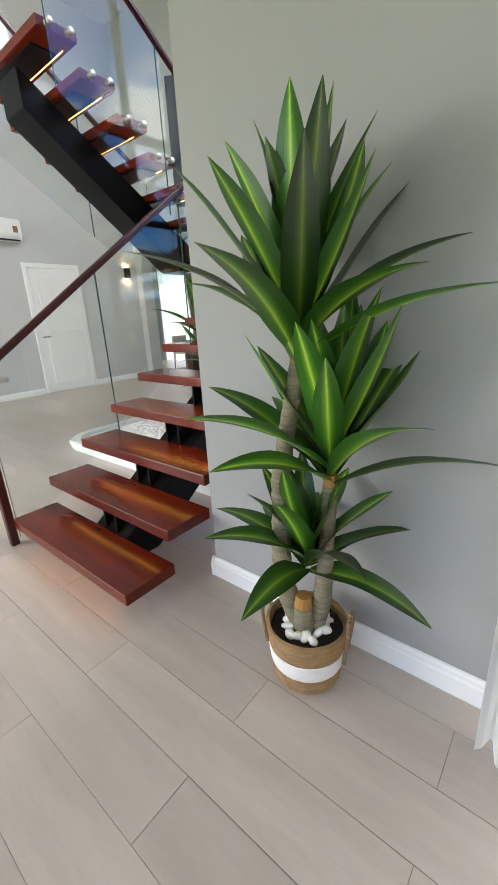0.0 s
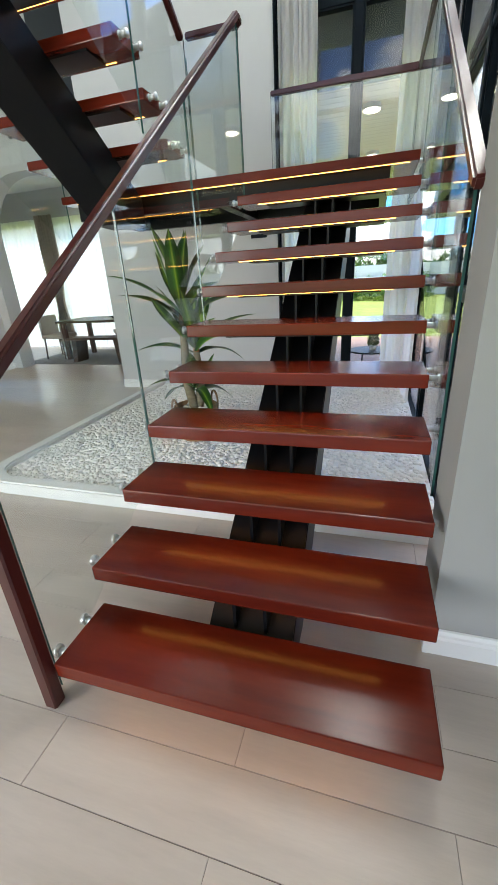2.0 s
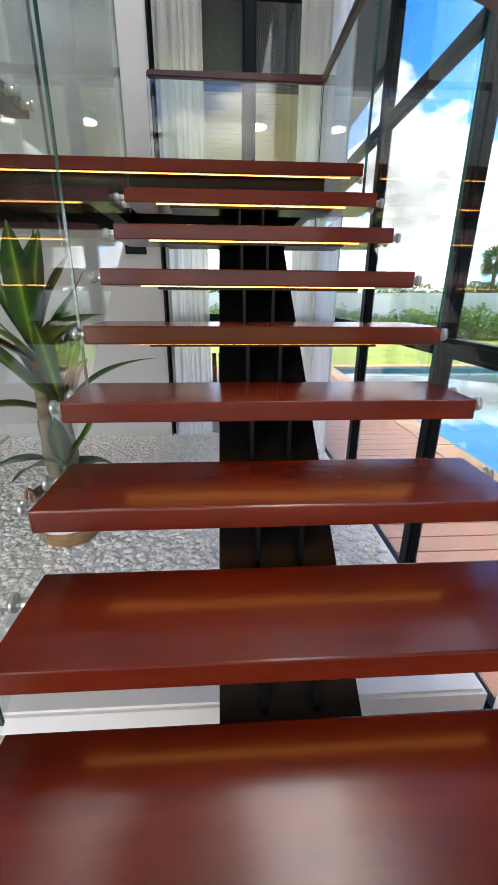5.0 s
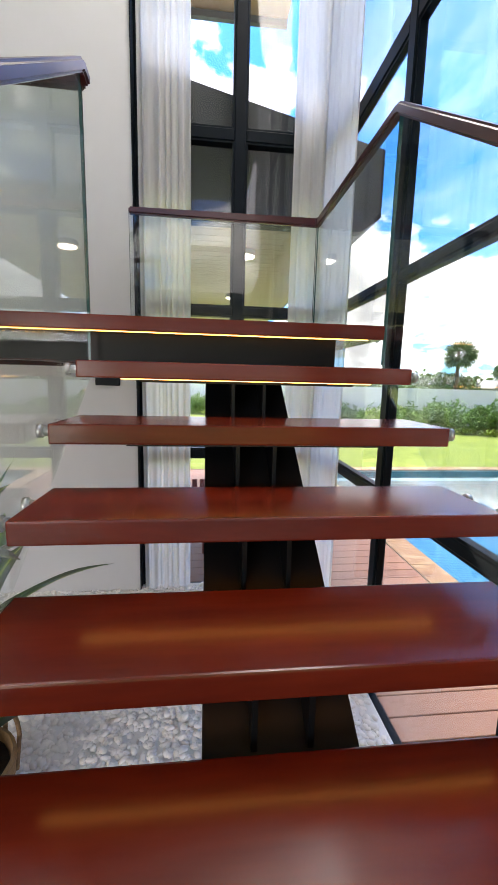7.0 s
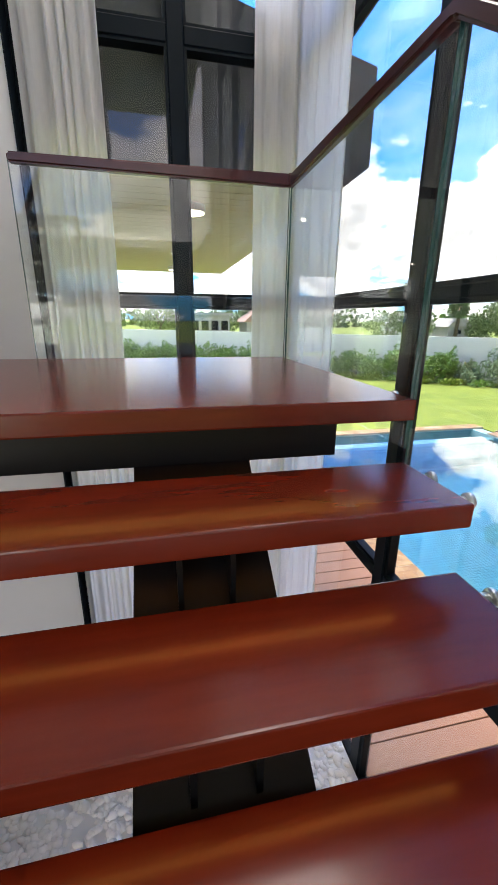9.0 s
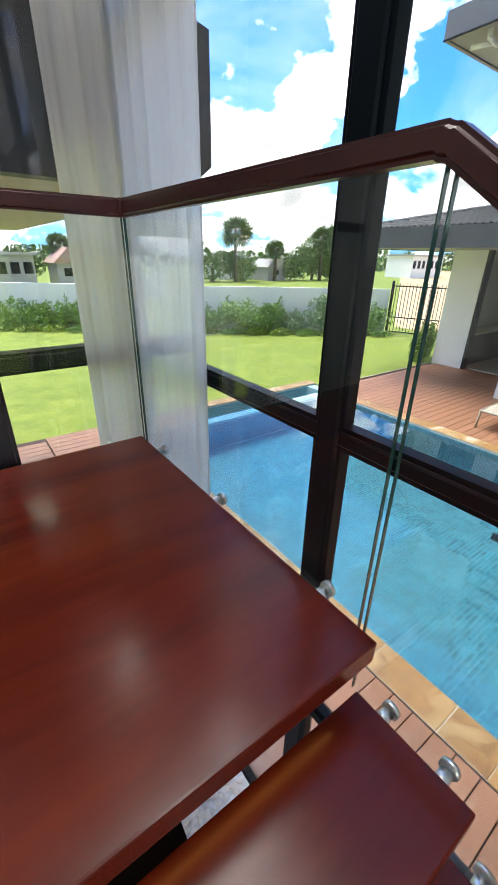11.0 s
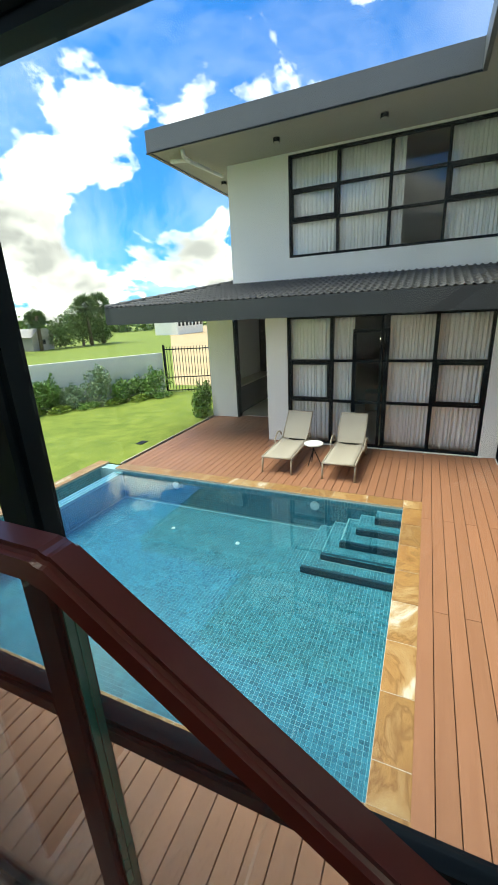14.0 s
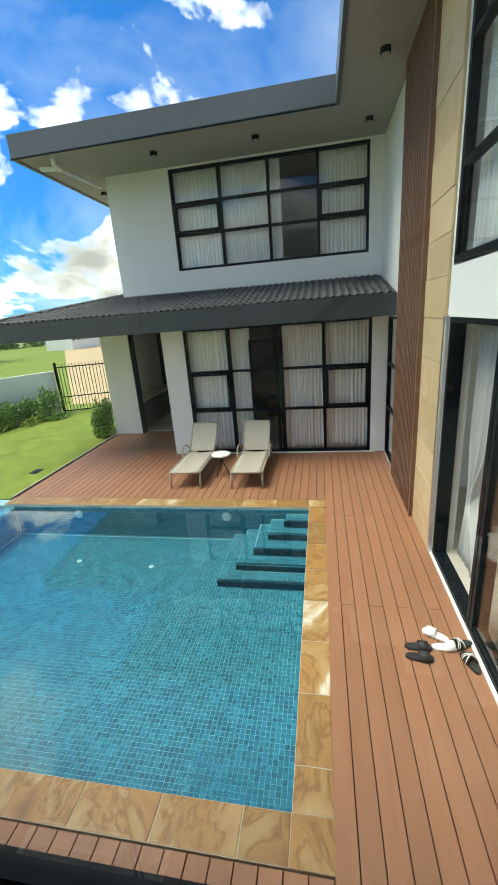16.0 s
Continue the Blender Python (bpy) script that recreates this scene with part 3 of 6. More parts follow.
def along(y, lift, y0=0.0, z0=RISE, s=slope):
    return z0 + (y - y0) * s + lift
LG = -0.034
RAIL_LIFT, R_LIFT = 0.85, 0.82
for a, b in ((0.03, 0.834), (0.838, 1.626), (1.630, 2.62)):
    glass("glass_panel", [(a, along(a, -0.26 if a > 0.1 else -0.17)), (b, along(b, -0.26)), (b, along(b, RAIL_LIFT) - 0.03), (a, along(a, RAIL_LIFT) - 0.03)], LG, stair)
RG = WIDE + 0.028
for a, b in ((0.80, 1.626), (1.630, 2.63)):
    glass("glass_panel", [(a, along(a, -0.26)), (b, along(b, -0.26)), (b, along(b, R_LIFT) - 0.03), (a, along(a, R_LIFT) - 0.03)], RG, stair)
RAIL_Z = 2.885
glass("glass_panel", [(2.645, LAND_Z - 0.16), (3.846, LAND_Z - 0.16), (3.846, RAIL_Z), (2.645, RAIL_Z)], RG, stair)
def cross_glass(x0, x1, y, z0, z1):
    g = part("glass_panel", solid((x0, x1, y - 0.006, y + 0.006, z0, z1)), GLASS, stair, "clear toughened glass panel")
    for ex in (x0, x1):
        part("glass_edge", solid((ex - 0.0011, ex + 0.0011, y - 0.0066, y + 0.0066, z0, z1)), GLASS_EDGE, g, "dark green polished glass edge")
cross_glass(-0.09, RG - 0.01, 3.85, LAND_Z - 0.16, RAIL_Z)
cross_glass(-0.44, LG - 0.01, 2.68, LAND_Z - 0.10, RAIL_Z)
def up_line(y, lift):
    return LAND_Z + UP_RISE + (UP_Y - y) * UP_RISE / UP_GO + lift
for gx in (UP_X + 0.026, UP_X - WIDE - 0.026):
    for b, a in ((2.66, 1.895), (1.891, 1.01)):
        glass("glass_panel", [(a, up_line(a, -0.34)), (b, up_line(b, -0.34)), (b, up_line(b, 0.83)), (a, up_line(a, 0.83))], gx, stair)

rail = [(LG, 0.02, along(0.02, RAIL_LIFT) + 0.0), (LG, 2.62, along(2.62, RAIL_LIFT)), (LG, 2.69, 2.895), (UP_X + 0.026, 2.69, 2.895), (UP_X + 0.026, 2.60, up_line(2.60, 0.86)), (UP_X + 0.026, 1.0, up_line(1.0, 0.86))]
LEFT_RAIL_TOP = along(0.02, RAIL_LIFT)
part("handrail", sweep(rail[:3], 0.045, 0.042, 0.009), MAHOGANY_RAIL, stair, "varnished mahogany handrail")
part("handrail", sweep(rail[2:4], 0.045, 0.042, 0.009), MAHOGANY_RAIL, stair, "varnished mahogany handrail")
part("handrail", sweep(rail[4:], 0.045, 0.042, 0.009), MAHOGANY_RAIL, stair, "varnished mahogany handrail")
part("handrail", sweep([(UP_X - WIDE - 0.026, 2.6, up_line(2.6, 0.86)), (UP_X - WIDE - 0.026, 1.0, up_line(1.0, 0.86))], 0.045, 0.042, 0.009), MAHOGANY_RAIL, stair, "varnished mahogany handrail")
part("handrail", sweep([(RG, 0.74, along(0.74, R_LIFT)), (RG, 2.645, 2.893), (RG, 3.85, 2.897), (-0.09, 3.85, 2.895)], 0.045, 0.042, 0.009), MAHOGANY_RAIL, stair, "varnished mahogany handrail")
part("newel_post", solid((LG - 0.024, LG + 0.024, -0.034, 0.014, 0.0, LEFT_RAIL_TOP + 0.02), bevel=0.006), MAHOGANY_RAIL, stair, "square mahogany newel post")


def standoff_mesh():
    bm = tube((0, 0, 0), (0.034, 0, 0), 0.014, sides=14)
    tube((0.040, 0, 0), (0.052, 0, 0), 0.021, sides=16, bm=bm)
    tube((-0.004, 0, 0), (0.004, 0, 0), 0.019, sides=16, bm=bm)
    return shared("glass_standoff", bm, CHROME, True)
stand = standoff_mesh()
for i in range(1, 11):
    for f in (0.07, 0.21):
        y, z = (i - 1) * GOING + f, i * RISE - 0.03
        piece("glass_standoff", stand, stair, Matrix.Translation((0, y, z)) @ pose(0, 0, 0, 0, 0, 180))
        if y > 0.85:
            piece("glass_standoff", stand, stair, Matrix.Translation((WIDE, y, z)))
for y in (2.76, 3.25, 3.70):
    piece("glass_standoff", stand, stair, Matrix.Translation((WIDE, y, LAND_Z - 0.03)))
for x in (1.05, 0.5, 0.0):
    piece("glass_standoff", stand, stair, Matrix.Translation((x, 3.826, LAND_Z - 0.03)) @ pose(0, 0, 0, 0, 0, 90))
for k in range(1, 7):
    for f in (0.07, 0.21):
        piece("glass_standoff", stand, stair, Matrix.Translation((UP_X, UP_Y - (k - 1) * UP_GO + f, LAND_Z + k * UP_RISE - 0.03)))
        piece("glass_standoff", stand, stair, Matrix.Translation((UP_X - WIDE, UP_Y - (k - 1) * UP_GO + f, LAND_Z + k * UP_RISE - 0.03)) @ pose(0, 0, 0, 0, 0, 180))

# ---- glazed walls of the stair hall ----
def ring_bar(axis, outer, inner, d0, d1):
    """A closed rectangular bar round a field, each of outer and inner as (u0, u1, z0, z1)."""
    bm = bmesh.new()
    def loop(r, d):
        return [bm.verts.new((d, u, z) if axis == "x" else (u, d, z)) for u, z in ((r[0], r[2]), (r[1], r[2]), (r[1], r[3]), (r[0], r[3]))]
    loops = [loop(outer, d0), loop(inner, d0), loop(inner, d1), loop(outer, d1)]
    for p, q in zip(loops, loops[1:] + loops[:1]):
        for k in range(4):
            bm.faces.new((p[k], p[(k + 1) % 4], q[(k + 1) % 4], q[k]))
    bmesh.ops.recalc_face_normals(bm, faces=bm.faces)
    return bm


def window(name, label, axis, at, u0, u1, z0, z1, uprights, bars, depth=0.10, fw=0.05, glass_at=0.5, mat=FRAME, skip=(), bead=0.0):
    """A framed window in the plane axis = at: uprights (place, width) and bars (place, height), a pane in each field."""
    w = empty(name, (0, 0, 0), label, "window", "", "structure")
    def box(a0, a1, b0, b1, d0, d1):
        return (d0, d1, a0, a1, b0, b1) if axis == "x" else (a0, a1, d0, d1, b0, b1)
    d0, d1 = at - depth / 2, at + depth / 2
    part("window_frame", solid(box(u0, u0 + fw, z0, z1, d0, d1), box(u1 - fw, u1, z0, z1, d0, d1), box(u0 + fw, u1 - fw, z0, z0 + fw, d0, d1), box(u0 + fw, u1 - fw, z1 - fw, z1, d0, d1), bevel=0.004), mat, w)
    for p, wd in uprights:
        part("mullion", solid(box(p - wd / 2, p + wd / 2, z0 + fw, z1 - fw, d0 + 0.003, d1 - 0.003), bevel=0.006), mat, w)
    us = [u0 + fw] + [v for p, wd in sorted(uprights) for v in (p - wd / 2, p + wd / 2)] + [u1 - fw]
    zs = [z0 + fw] + [v for p, ht in sorted(bars) for v in (p - ht / 2, p + ht / 2)] + [z1 - fw]
    for i in range(0, len(us), 2):
        for p, ht in bars:
            if (i // 2, p) not in skip:
                part("transom", solid(box(us[i], us[i + 1], p - ht / 2, p + ht / 2, d0 + 0.006, d1 - 0.006), bevel=0.005), mat, w)
        for j in range(0, len(zs), 2):
            g = at - depth / 2 + depth * glass_at
            part("pane", solid(box(us[i], us[i + 1], zs[j], zs[j + 1], g - 0.004, g + 0.004)), PANE, w)
            if bead:
                a, b, lo, hi, e0, e1 = us[i], us[i + 1], zs[j], zs[j + 1], d0 + 0.014, d1 - 0.014
                part("glazing_bead", ring_bar(axis, (a, b, lo, hi), (a + bead, b - bead, lo + bead, hi - bead), e0, e1), mat, w)
    return w
window("window_pool", "tall black-framed glass wall facing the pool", "x", 1.402, 0.772, 4.2, -0.05, 6.6, [(1.92, 0.075), (2.955, 0.075)], [(1.19, 0.05), (2.320, 0.04), (3.48, 0.09), (5.0, 0.09)], depth=0.066, fw=0.05, bead=0.014)
window("window_back", "tall black-framed window behind the landing", "y", 4.2, -0.095, 1.365, -0.05, 6.6, [(0.67, 0.085)], [(1.19, 0.06), (2.33, 0.06), (3.58, 0.08), (5.0, 0.08)], depth=0.10, fw=0.05, bead=0.014)
structure("corner_post", solid((1.372, 1.44, 4.203, 4.3, -0.05, 6.6)), FRAME, "dark aluminium corner post", "post")


def curtain(name, label, points, z0, z1, folds, depth, mat, pinch=None, parent=None, group="", seed=1):
    """A hanging cloth along points in plan, with soft folds."""
    rng = random.Random(seed)
    pts = [Vector((*p, 0)) for p in points]
    lengths = [(b - a).length for a, b in zip(pts, pts[1:])]
    total = sum(lengths)
    n_u, n_v = folds * 12, 22
    grid = []
    phases = [rng.uniform(-1.0, 1.0) for _ in range(folds + 2)]
    sizes = [rng.uniform(0.6, 1.2) for _ in range(folds + 2)]
    for j in range(n_v + 1):
        v = j / n_v
        row = []
        for i in range(n_u + 1):
            s = i / n_u
            d, k = s * total, 0
            while k < len(lengths) - 1 and d > lengths[k]:
                d -= lengths[k]
                k += 1
            run = (pts[k + 1] - pts[k]).normalized()
            p = pts[k] + run * d
            side = Vector((run.y, -run.x, 0))
            f = s * folds
            q = int(f)
            amp = sizes[q] * (1 - (f - q)) + sizes[q + 1] * (f - q)
            ph = phases[q] * (1 - (f - q)) + phases[q + 1] * (f - q)
            wave = (math.sin(2 * math.pi * f + ph * 1.9 + ph * v * 0.7) + 0.34 * math.sin(4.6 * math.pi * f + ph * 4 + v)) * depth * amp * (0.55 + 0.45 * v)
            if pinch:
                pv, pw, centre = pinch
                near = math.exp(-((v - pv) / 0.16) ** 2)
                squeeze = 1 - (1 - pw) * near
                mid = pts[0] + (pts[-1] - pts[0]) * centre
                p = mid + (p - mid) * squeeze
            p = p + side * wave
            row.append((p.x, p.y, z1 + (z0 - z1) * v + 0.006 * math.sin(9 * s)))
        grid.append(row)
    bm = bmesh.new()
    vs = [[bm.verts.new(c) for c in row] for row in grid]
    for a, b in zip(vs, vs[1:]):
        for i in range(n_u):
            bm.faces.new((a[i], a[i + 1], b[i + 1], b[i]))
    ob = part(name, bm, mat, parent, "", True)
    if mat is not CURTAIN:
        ob.modifiers.new("cloth", "SOLIDIFY").thickness = 0.002
    return tagged(ob, label, "curtain", group) if not parent else ob
curtain("curtain", "sheer white curtain hanging beside the landing window", [(-0.06, 4.09), (0.31, 4.09)], 0.02, 6.4, 6, 0.020, CURTAIN, seed=2, group="stair hall curtains")
curtain("curtain", "sheer white curtain gathered in the glass corner", [(1.06, 4.09), (1.30, 4.07), (1.335, 3.50)], 0.02, 6.4, 8, 0.020, CURTAIN, seed=5, group="stair hall curtains")

curtain("curtain", "sheer white curtain drawn to the wall beside the stair foot", [(1.335, 0.80), (1.335, 1.10)], 0.02, 6.4, 5, 0.026, CURTAIN, seed=9, group="stair hall curtains")

# ---- pool ----
PX0, PX1, PY0, PY1 = 2.837, 7.262, 2.44, 8.30
WATER_Z = -0.13
POOL_FLOOR = -0.73
TILE = material("blue pool mosaic", (0.024, 0.152, 0.208), 0.3, second=(0.045, 0.225, 0.285), scale=5, grain=0.06, vary=0.25)
TILE_JOINED = material("blue pool mosaic field", (0.024, 0.152, 0.208), 0.3, second=(0.045, 0.225, 0.285), scale=5, grain=0.06)
tint_by_island(TILE_JOINED, 0.72, 1.25)
TILE_GROUT = material("pool grout", (0.30, 0.50, 0.52), 0.8, second=(0.25, 0.44, 0.47), scale=5)
pool = structure("pool_shell", solid((PX0 - 0.25, PX1 + 0.25, PY0 - 0.25, PY1 + 0.9, POOL_FLOOR - 0.2, POOL_FLOOR), (PX0 - 0.25, PX0, PY0 - 0.25, PY1 + 0.9, POOL_FLOOR, -0.09), (PX1, PX1 + 0.25, PY0 - 0.25, PY1 + 0.9, POOL_FLOOR, -0.09), (PX0, PX1, PY0 - 0.25, PY0, POOL_FLOOR, -0.09), (PX0, PX1, PY1, PY1 + 0.22, POOL_FLOOR, WATER_Z - 0.012), (PX0, PX1, PY1 + 0.22, PY1 + 0.62, POOL_FLOOR, -0.5), (PX0, PX1, PY1 + 0.62, PY1 + 0.9, POOL_FLOOR, -0.09)), TILE_GROUT, "swimming pool lined with blue mosaic and an overflow edge", "swimming pool")
STEPS = [(5.94, 3.80), (6.21, 3.55), (6.47, 3.31), (6.75, 3.10), (6.98, 2.84)]
NAVY = material("navy step tile", (0.012, 0.045, 0.075), 0.3, second=(0.02, 0.07, 0.10), scale=8, grain=0.06, vary=0.2)
for n_step, (sx, sy) in enumerate(STEPS):
    top = -0.62 + 0.11 * n_step
    st = part("pool_step", solid((sx, PX1, PY0, sy, top - 0.11 if n_step else POOL_FLOOR, top)), TILE_GROUT, pool, "tiled pool step")
    part("step_edge", solid((sx - 0.008, sx - 0.0005, PY0, sy + 0.008, top - 0.10, top + 0.002), (sx, sx + 0.045, PY0, sy, top + 0.0005, top + 0.005)), NAVY, st, "navy tiles along the step's nosing")


def tile_mesh(size, lift=0.003):
    return shared("pool_tile", solid((-size / 2, size / 2, -size / 2, size / 2, 0, lift)), TILE)
PITCH = 0.05
tm = tile_mesh(PITCH - 0.004)


def add_quads(verts, faces, o, u, v, nrm, size):
    h = size / 2
    base = len(verts)
    for su, sv in ((-1, -1), (1, -1), (1, 1), (-1, 1)):
        verts.append(tuple(o[k] + u[k] * su * h + v[k] * sv * h for k in range(3)))
    for su, sv in ((-1, -1), (1, -1), (1, 1), (-1, 1)):
        verts.append(tuple(o[k] + u[k] * su * (h - 0.002) + v[k] * sv * (h - 0.002) + nrm[k] * 0.003 for k in range(3)))
    faces.append((base + 4, base + 5, base + 6, base + 7))
    for k in range(4):
        faces.append((base + k, base + (k + 1) % 4, base + 4 + (k + 1) % 4, base + 4 + k))


def floor_height(x, y):
    z = POOL_FLOOR
    for n_step, (sx, sy) in enumerate(STEPS):
        if x > sx and y < sy:
            z = -0.62 + 0.11 * n_step
    return z
verts, faces = [], []
nx, ny = int((PX1 - PX0) / PITCH), int((PY1 - PY0) / PITCH)
for i in range(nx):
    for j in range(ny):
        x, y = PX0 + (i + 0.5) * PITCH, PY0 + (j + 0.5) * PITCH
        z = floor_height(x, y)
        if i < 15 and j < 20:
            piece("pool_tile", tm, pool, Matrix.Translation((x, y, z)))
        else:
            add_quads(verts, faces, (x, y, z), (1, 0, 0), (0, 1, 0), (0, 0, 1), PITCH - 0.004)
nz = int((-0.10 - POOL_FLOOR) / PITCH)
for j in range(ny):
    for k in range(nz):
        y, z = PY0 + (j + 0.5) * PITCH, -0.10 - (k + 0.5) * PITCH
        add_quads(verts, faces, (PX1, y, z), (0, 1, 0), (0, 0, 1), (-1, 0, 0), PITCH - 0.004)
        add_quads(verts, faces, (PX0, y, z), (0, 1, 0), (0, 0, 1), (1, 0, 0), PITCH - 0.004)
for i in range(nx):
    for k in range(nz):
        x, z = PX0 + (i + 0.5) * PITCH, -0.10 - (k + 0.5) * PITCH
        add_quads(verts, faces, (x, PY0, z), (1, 0, 0), (0, 0, 1), (0, 1, 0), PITCH - 0.004)
        if z < WATER_Z - 0.05:
            add_quads(verts, faces, (x, PY1, z), (1, 0, 0), (0, 0, 1), (0, -1, 0), PITCH - 0.004)
        if z > -0.5:
            add_quads(verts, faces, (x, PY1 + 0.62, z), (1, 0, 0), (0, 0, 1), (0, -1, 0), PITCH - 0.004)
    for dy in (0.06, 0.16):
        add_quads(verts, faces, (PX0 + (i + 0.5) * PITCH, PY1 + dy, WATER_Z - 0.012), (1, 0, 0), (0, 1, 0), (0, 0, 1), PITCH - 0.004)
me = bpy.data.meshes.new("mosaic_field")
me.from_pydata(verts, [], faces)
me.materials.append(TILE_JOINED)
field = new("mosaic_field", me)
field.parent = pool
tagged(field, "blue-green mosaic tiles of the pool", "", "", "stuff")
water = structure("water", solid((PX0 + 0.006, PX1 - 0.006, PY0 + 0.006, PY1 + 0.22, WATER_Z - 0.004, WATER_Z)), WATER, "still clear blue pool water", "water")
water.visible_shadow = False

# sandstone coping
MORTAR = material("pale coping mortar", (0.50, 0.45, 0.37), 0.9, second=(0.42, 0.37, 0.30), scale=9, grain=0.1)
coping = empty("pool_coping", (0, 0, 0), "honey-coloured sandstone slabs edging the pool", "coping", "", "structure")
CW = 0.287


def slab(x0, x1, y0, y1):
    part("stone", solid((x0 + 0.003, x1 - 0.003, y0 + 0.003, y1 - 0.003, -0.088, DECK_Z + 0.002), bevel=0.008, seg=2), STONE, coping, smooth=False)
ys = [PY0 + 0.33 + 0.597 * k for k in range(11)]
for a, b in zip([PY0] + ys, ys):
    slab(PX0 - CW, PX0, a, min(b, PY1 + 0.62))
xs = [PX0 + 0.30 + 0.597 * k for k in range(9)]
for a, b in zip([PX0] + xs[:-1], xs[:-2] + [PX1]):
    slab(a, b, PY0 - CW, PY0)
ys = [PY0 + 0.59 * k for k in range(10)] + [PY1 + 0.2]
for a, b in zip(ys, ys[1:]):
    slab(PX1, PX1 + CW, a, b)
xs = [PX0 - CW + 0.6 * k for k in range(9)]
for a, b in zip(xs, xs[1:] + [PX1 + CW]):
    slab(a, b, PY1 + 0.62, PY1 + 0.9)
for cx, cy, sgn in ((PX0, PY0, 1), (PX1, PY0, -1)):
    o = (cx - sgn * CW, cy - CW)
    for tri in (((cx, cy), (cx, cy - CW), o), ((cx, cy), o, (cx - sgn * CW, cy))):
        c = (sum(p[0] for p in tri) / 3, sum(p[1] for p in tri) / 3)
        part("stone", prism([(c[0] + (p[0] - c[0]) * 0.985, c[1] + (p[1] - c[1]) * 0.985) for p in tri], "z", -0.088, DECK_Z + 0.002), STONE, coping)

part("joint_bed", solid((PX0 - CW, PX0, PY0 - CW, PY1 + 0.9, -0.0845, DECK_Z - 0.003), (PX0, PX1, PY0 - CW, PY0, -0.0845, DECK_Z - 0.003), (PX1, PX1 + CW, PY0 - CW, PY1 + 0.2, -0.0845, DECK_Z - 0.003), (PX0, PX1 + CW, PY1 + 0.62, PY1 + 0.9, -0.0845, DECK_Z - 0.003)), MORTAR, coping, "pale mortar in the joints")

# deck boards, all laid along x
deck = empty("deck", (0, 0, 0), "terracotta composite deck of long boards", "deck", "", "structure")
BP = 0.1535
board_meshes = {}


def board(x0, x1, y):
    ln = round(x1 - x0, 2)
    if ln not in board_meshes:
        board_meshes[ln] = shared("deck_board", solid((0, ln - 0.004, 0, BP - 0.007, -0.03, 0), bevel=0.003), DECK)
    piece("deck_board", board_meshes[ln], deck, Matrix.Translation((x0, y, DECK_Z)))
n_row = 0
y = 0.785
while y < 9.05:
    n_row += 1
    if y < 2.14:
        cuts = [1.42, 4.9 + (2.1 if n_row % 2 else 0.0), 9.7 + (1.3 if n_row % 3 else 0.0), 13.1]
        for a, b in zip(cuts, cuts[1:]):
            board(a, b, y)
    else:
        board(1.42, 2.545, y)
        if y < 8.4:
            c = 9.6 + (1.2 if n_row % 2 else 0)
            board(7.555, c, y)
            board(c, 13.1, y)
    y += BP
part("edge_strip", solid((7.56, 13.1, 8.562, 8.60, -0.088, DECK_Z + 0.004), bevel=0.003), MORTAR, deck, "pale strip along the lawn")
y = 4.33
while y < 8.9:
    for a, b in ((-2.0, -0.3), (-0.3, 1.40)):
        board(a, b, y)
    y += BP

# ---- the wing opposite ----
HX = 10.115
house = empty("house_wing", (0, 0, 0), "two-storey white house wing with charcoal roofs", "house", "", "structure")


def house_part(name, bm, mat, label=""):
    return part(name, bm, mat, house, label)
house_part("wall", solid((HX, HX + 0.25, 0.77, 1.10, -0.1, 3.4), (HX, HX + 0.25, 5.33, 5.87, -0.1, 3.4), (HX, HX + 0.25, 1.10, 5.33, 2.975, 3.4)), RENDER_WHITE, "white ground floor wall")
HU = 11.40  # the upper storey stands further back
house_part("wall", solid((HU, HU + 0.25, 0.77, 1.06, 3.4, 6.62), (HU, HU + 0.25, 5.655, 7.26, 3.4, 6.62), (HU, HU + 0.25, 1.06, 5.655, 3.4, 4.37), (HU, HU + 0.25, 1.06, 5.655, 6.575, 6.62)), RENDER_WHITE, "white upper wall")
house_part("wall", solid((HU + 0.25, 18.0, 7.01, 7.26, 3.4, 6.62)), RENDER_WHITE, "white side wall")
house_part("wall", solid((HX + 0.25, 16.0, 5.67, 5.87, -0.1, 3.2)), RENDER_WHITE, "white side wall of the outdoor kitchen")
house_part("wall", solid((12.05, 12.25, 7.66, 8.55, -0.1, 3.2), (12.25, 16.0, 8.35, 8.55, -0.1, 3.2)), RENDER_WHITE, "white wall of the outdoor kitchen")
house_part("wall", solid((15.8, 16.0, 5.87, 8.35, -0.1, 3.2)), ROOM_DIMNESS, "rear wall of the outdoor kitchen, coloured dark for its dimness")
house_part("door_frame", solid((12.03, 12.27, 7.60, 7.66, -0.05, 3.0)), FRAME, "dark opening trim")
house_part("room_floor", solid((HX + 0.25, 16.0, 0.9, 5.67, -0.1, -0.03), (12.25, 15.8, 5.87, 8.35, -0.1, -0.03)), ROOM_FLOOR, "pale tiled floor")
house_part("room_ceiling", solid((HX + 0.25, 16.0, 0.77, 5.67, 2.98, 3.4)), WALL_WHITE)
# dimness of the room is put into this wall's colour
house_part("room_wall", solid((14.5, 14.7, 0.77, 5.67, -0.03, 2.98)), ROOM_DIMNESS, "rear wall of the room, coloured dark for its dimness")
house_part("room_wall", solid((HX + 0.25, 15.0, 0.57, 0.77, -0.1, 3.4), (HU + 0.25, 15.0, 0.57, 0.77, 3.4, 6.6)), WALL_WHITE)
house_part("upper_room", solid((14.5, 14.7, 0.77, 7.01, 3.4, 6.6), (HU + 0.25, 14.5, 0.77, 7.01, 3.4, 3.5)), WALL_LIGHT, "plain upper room")


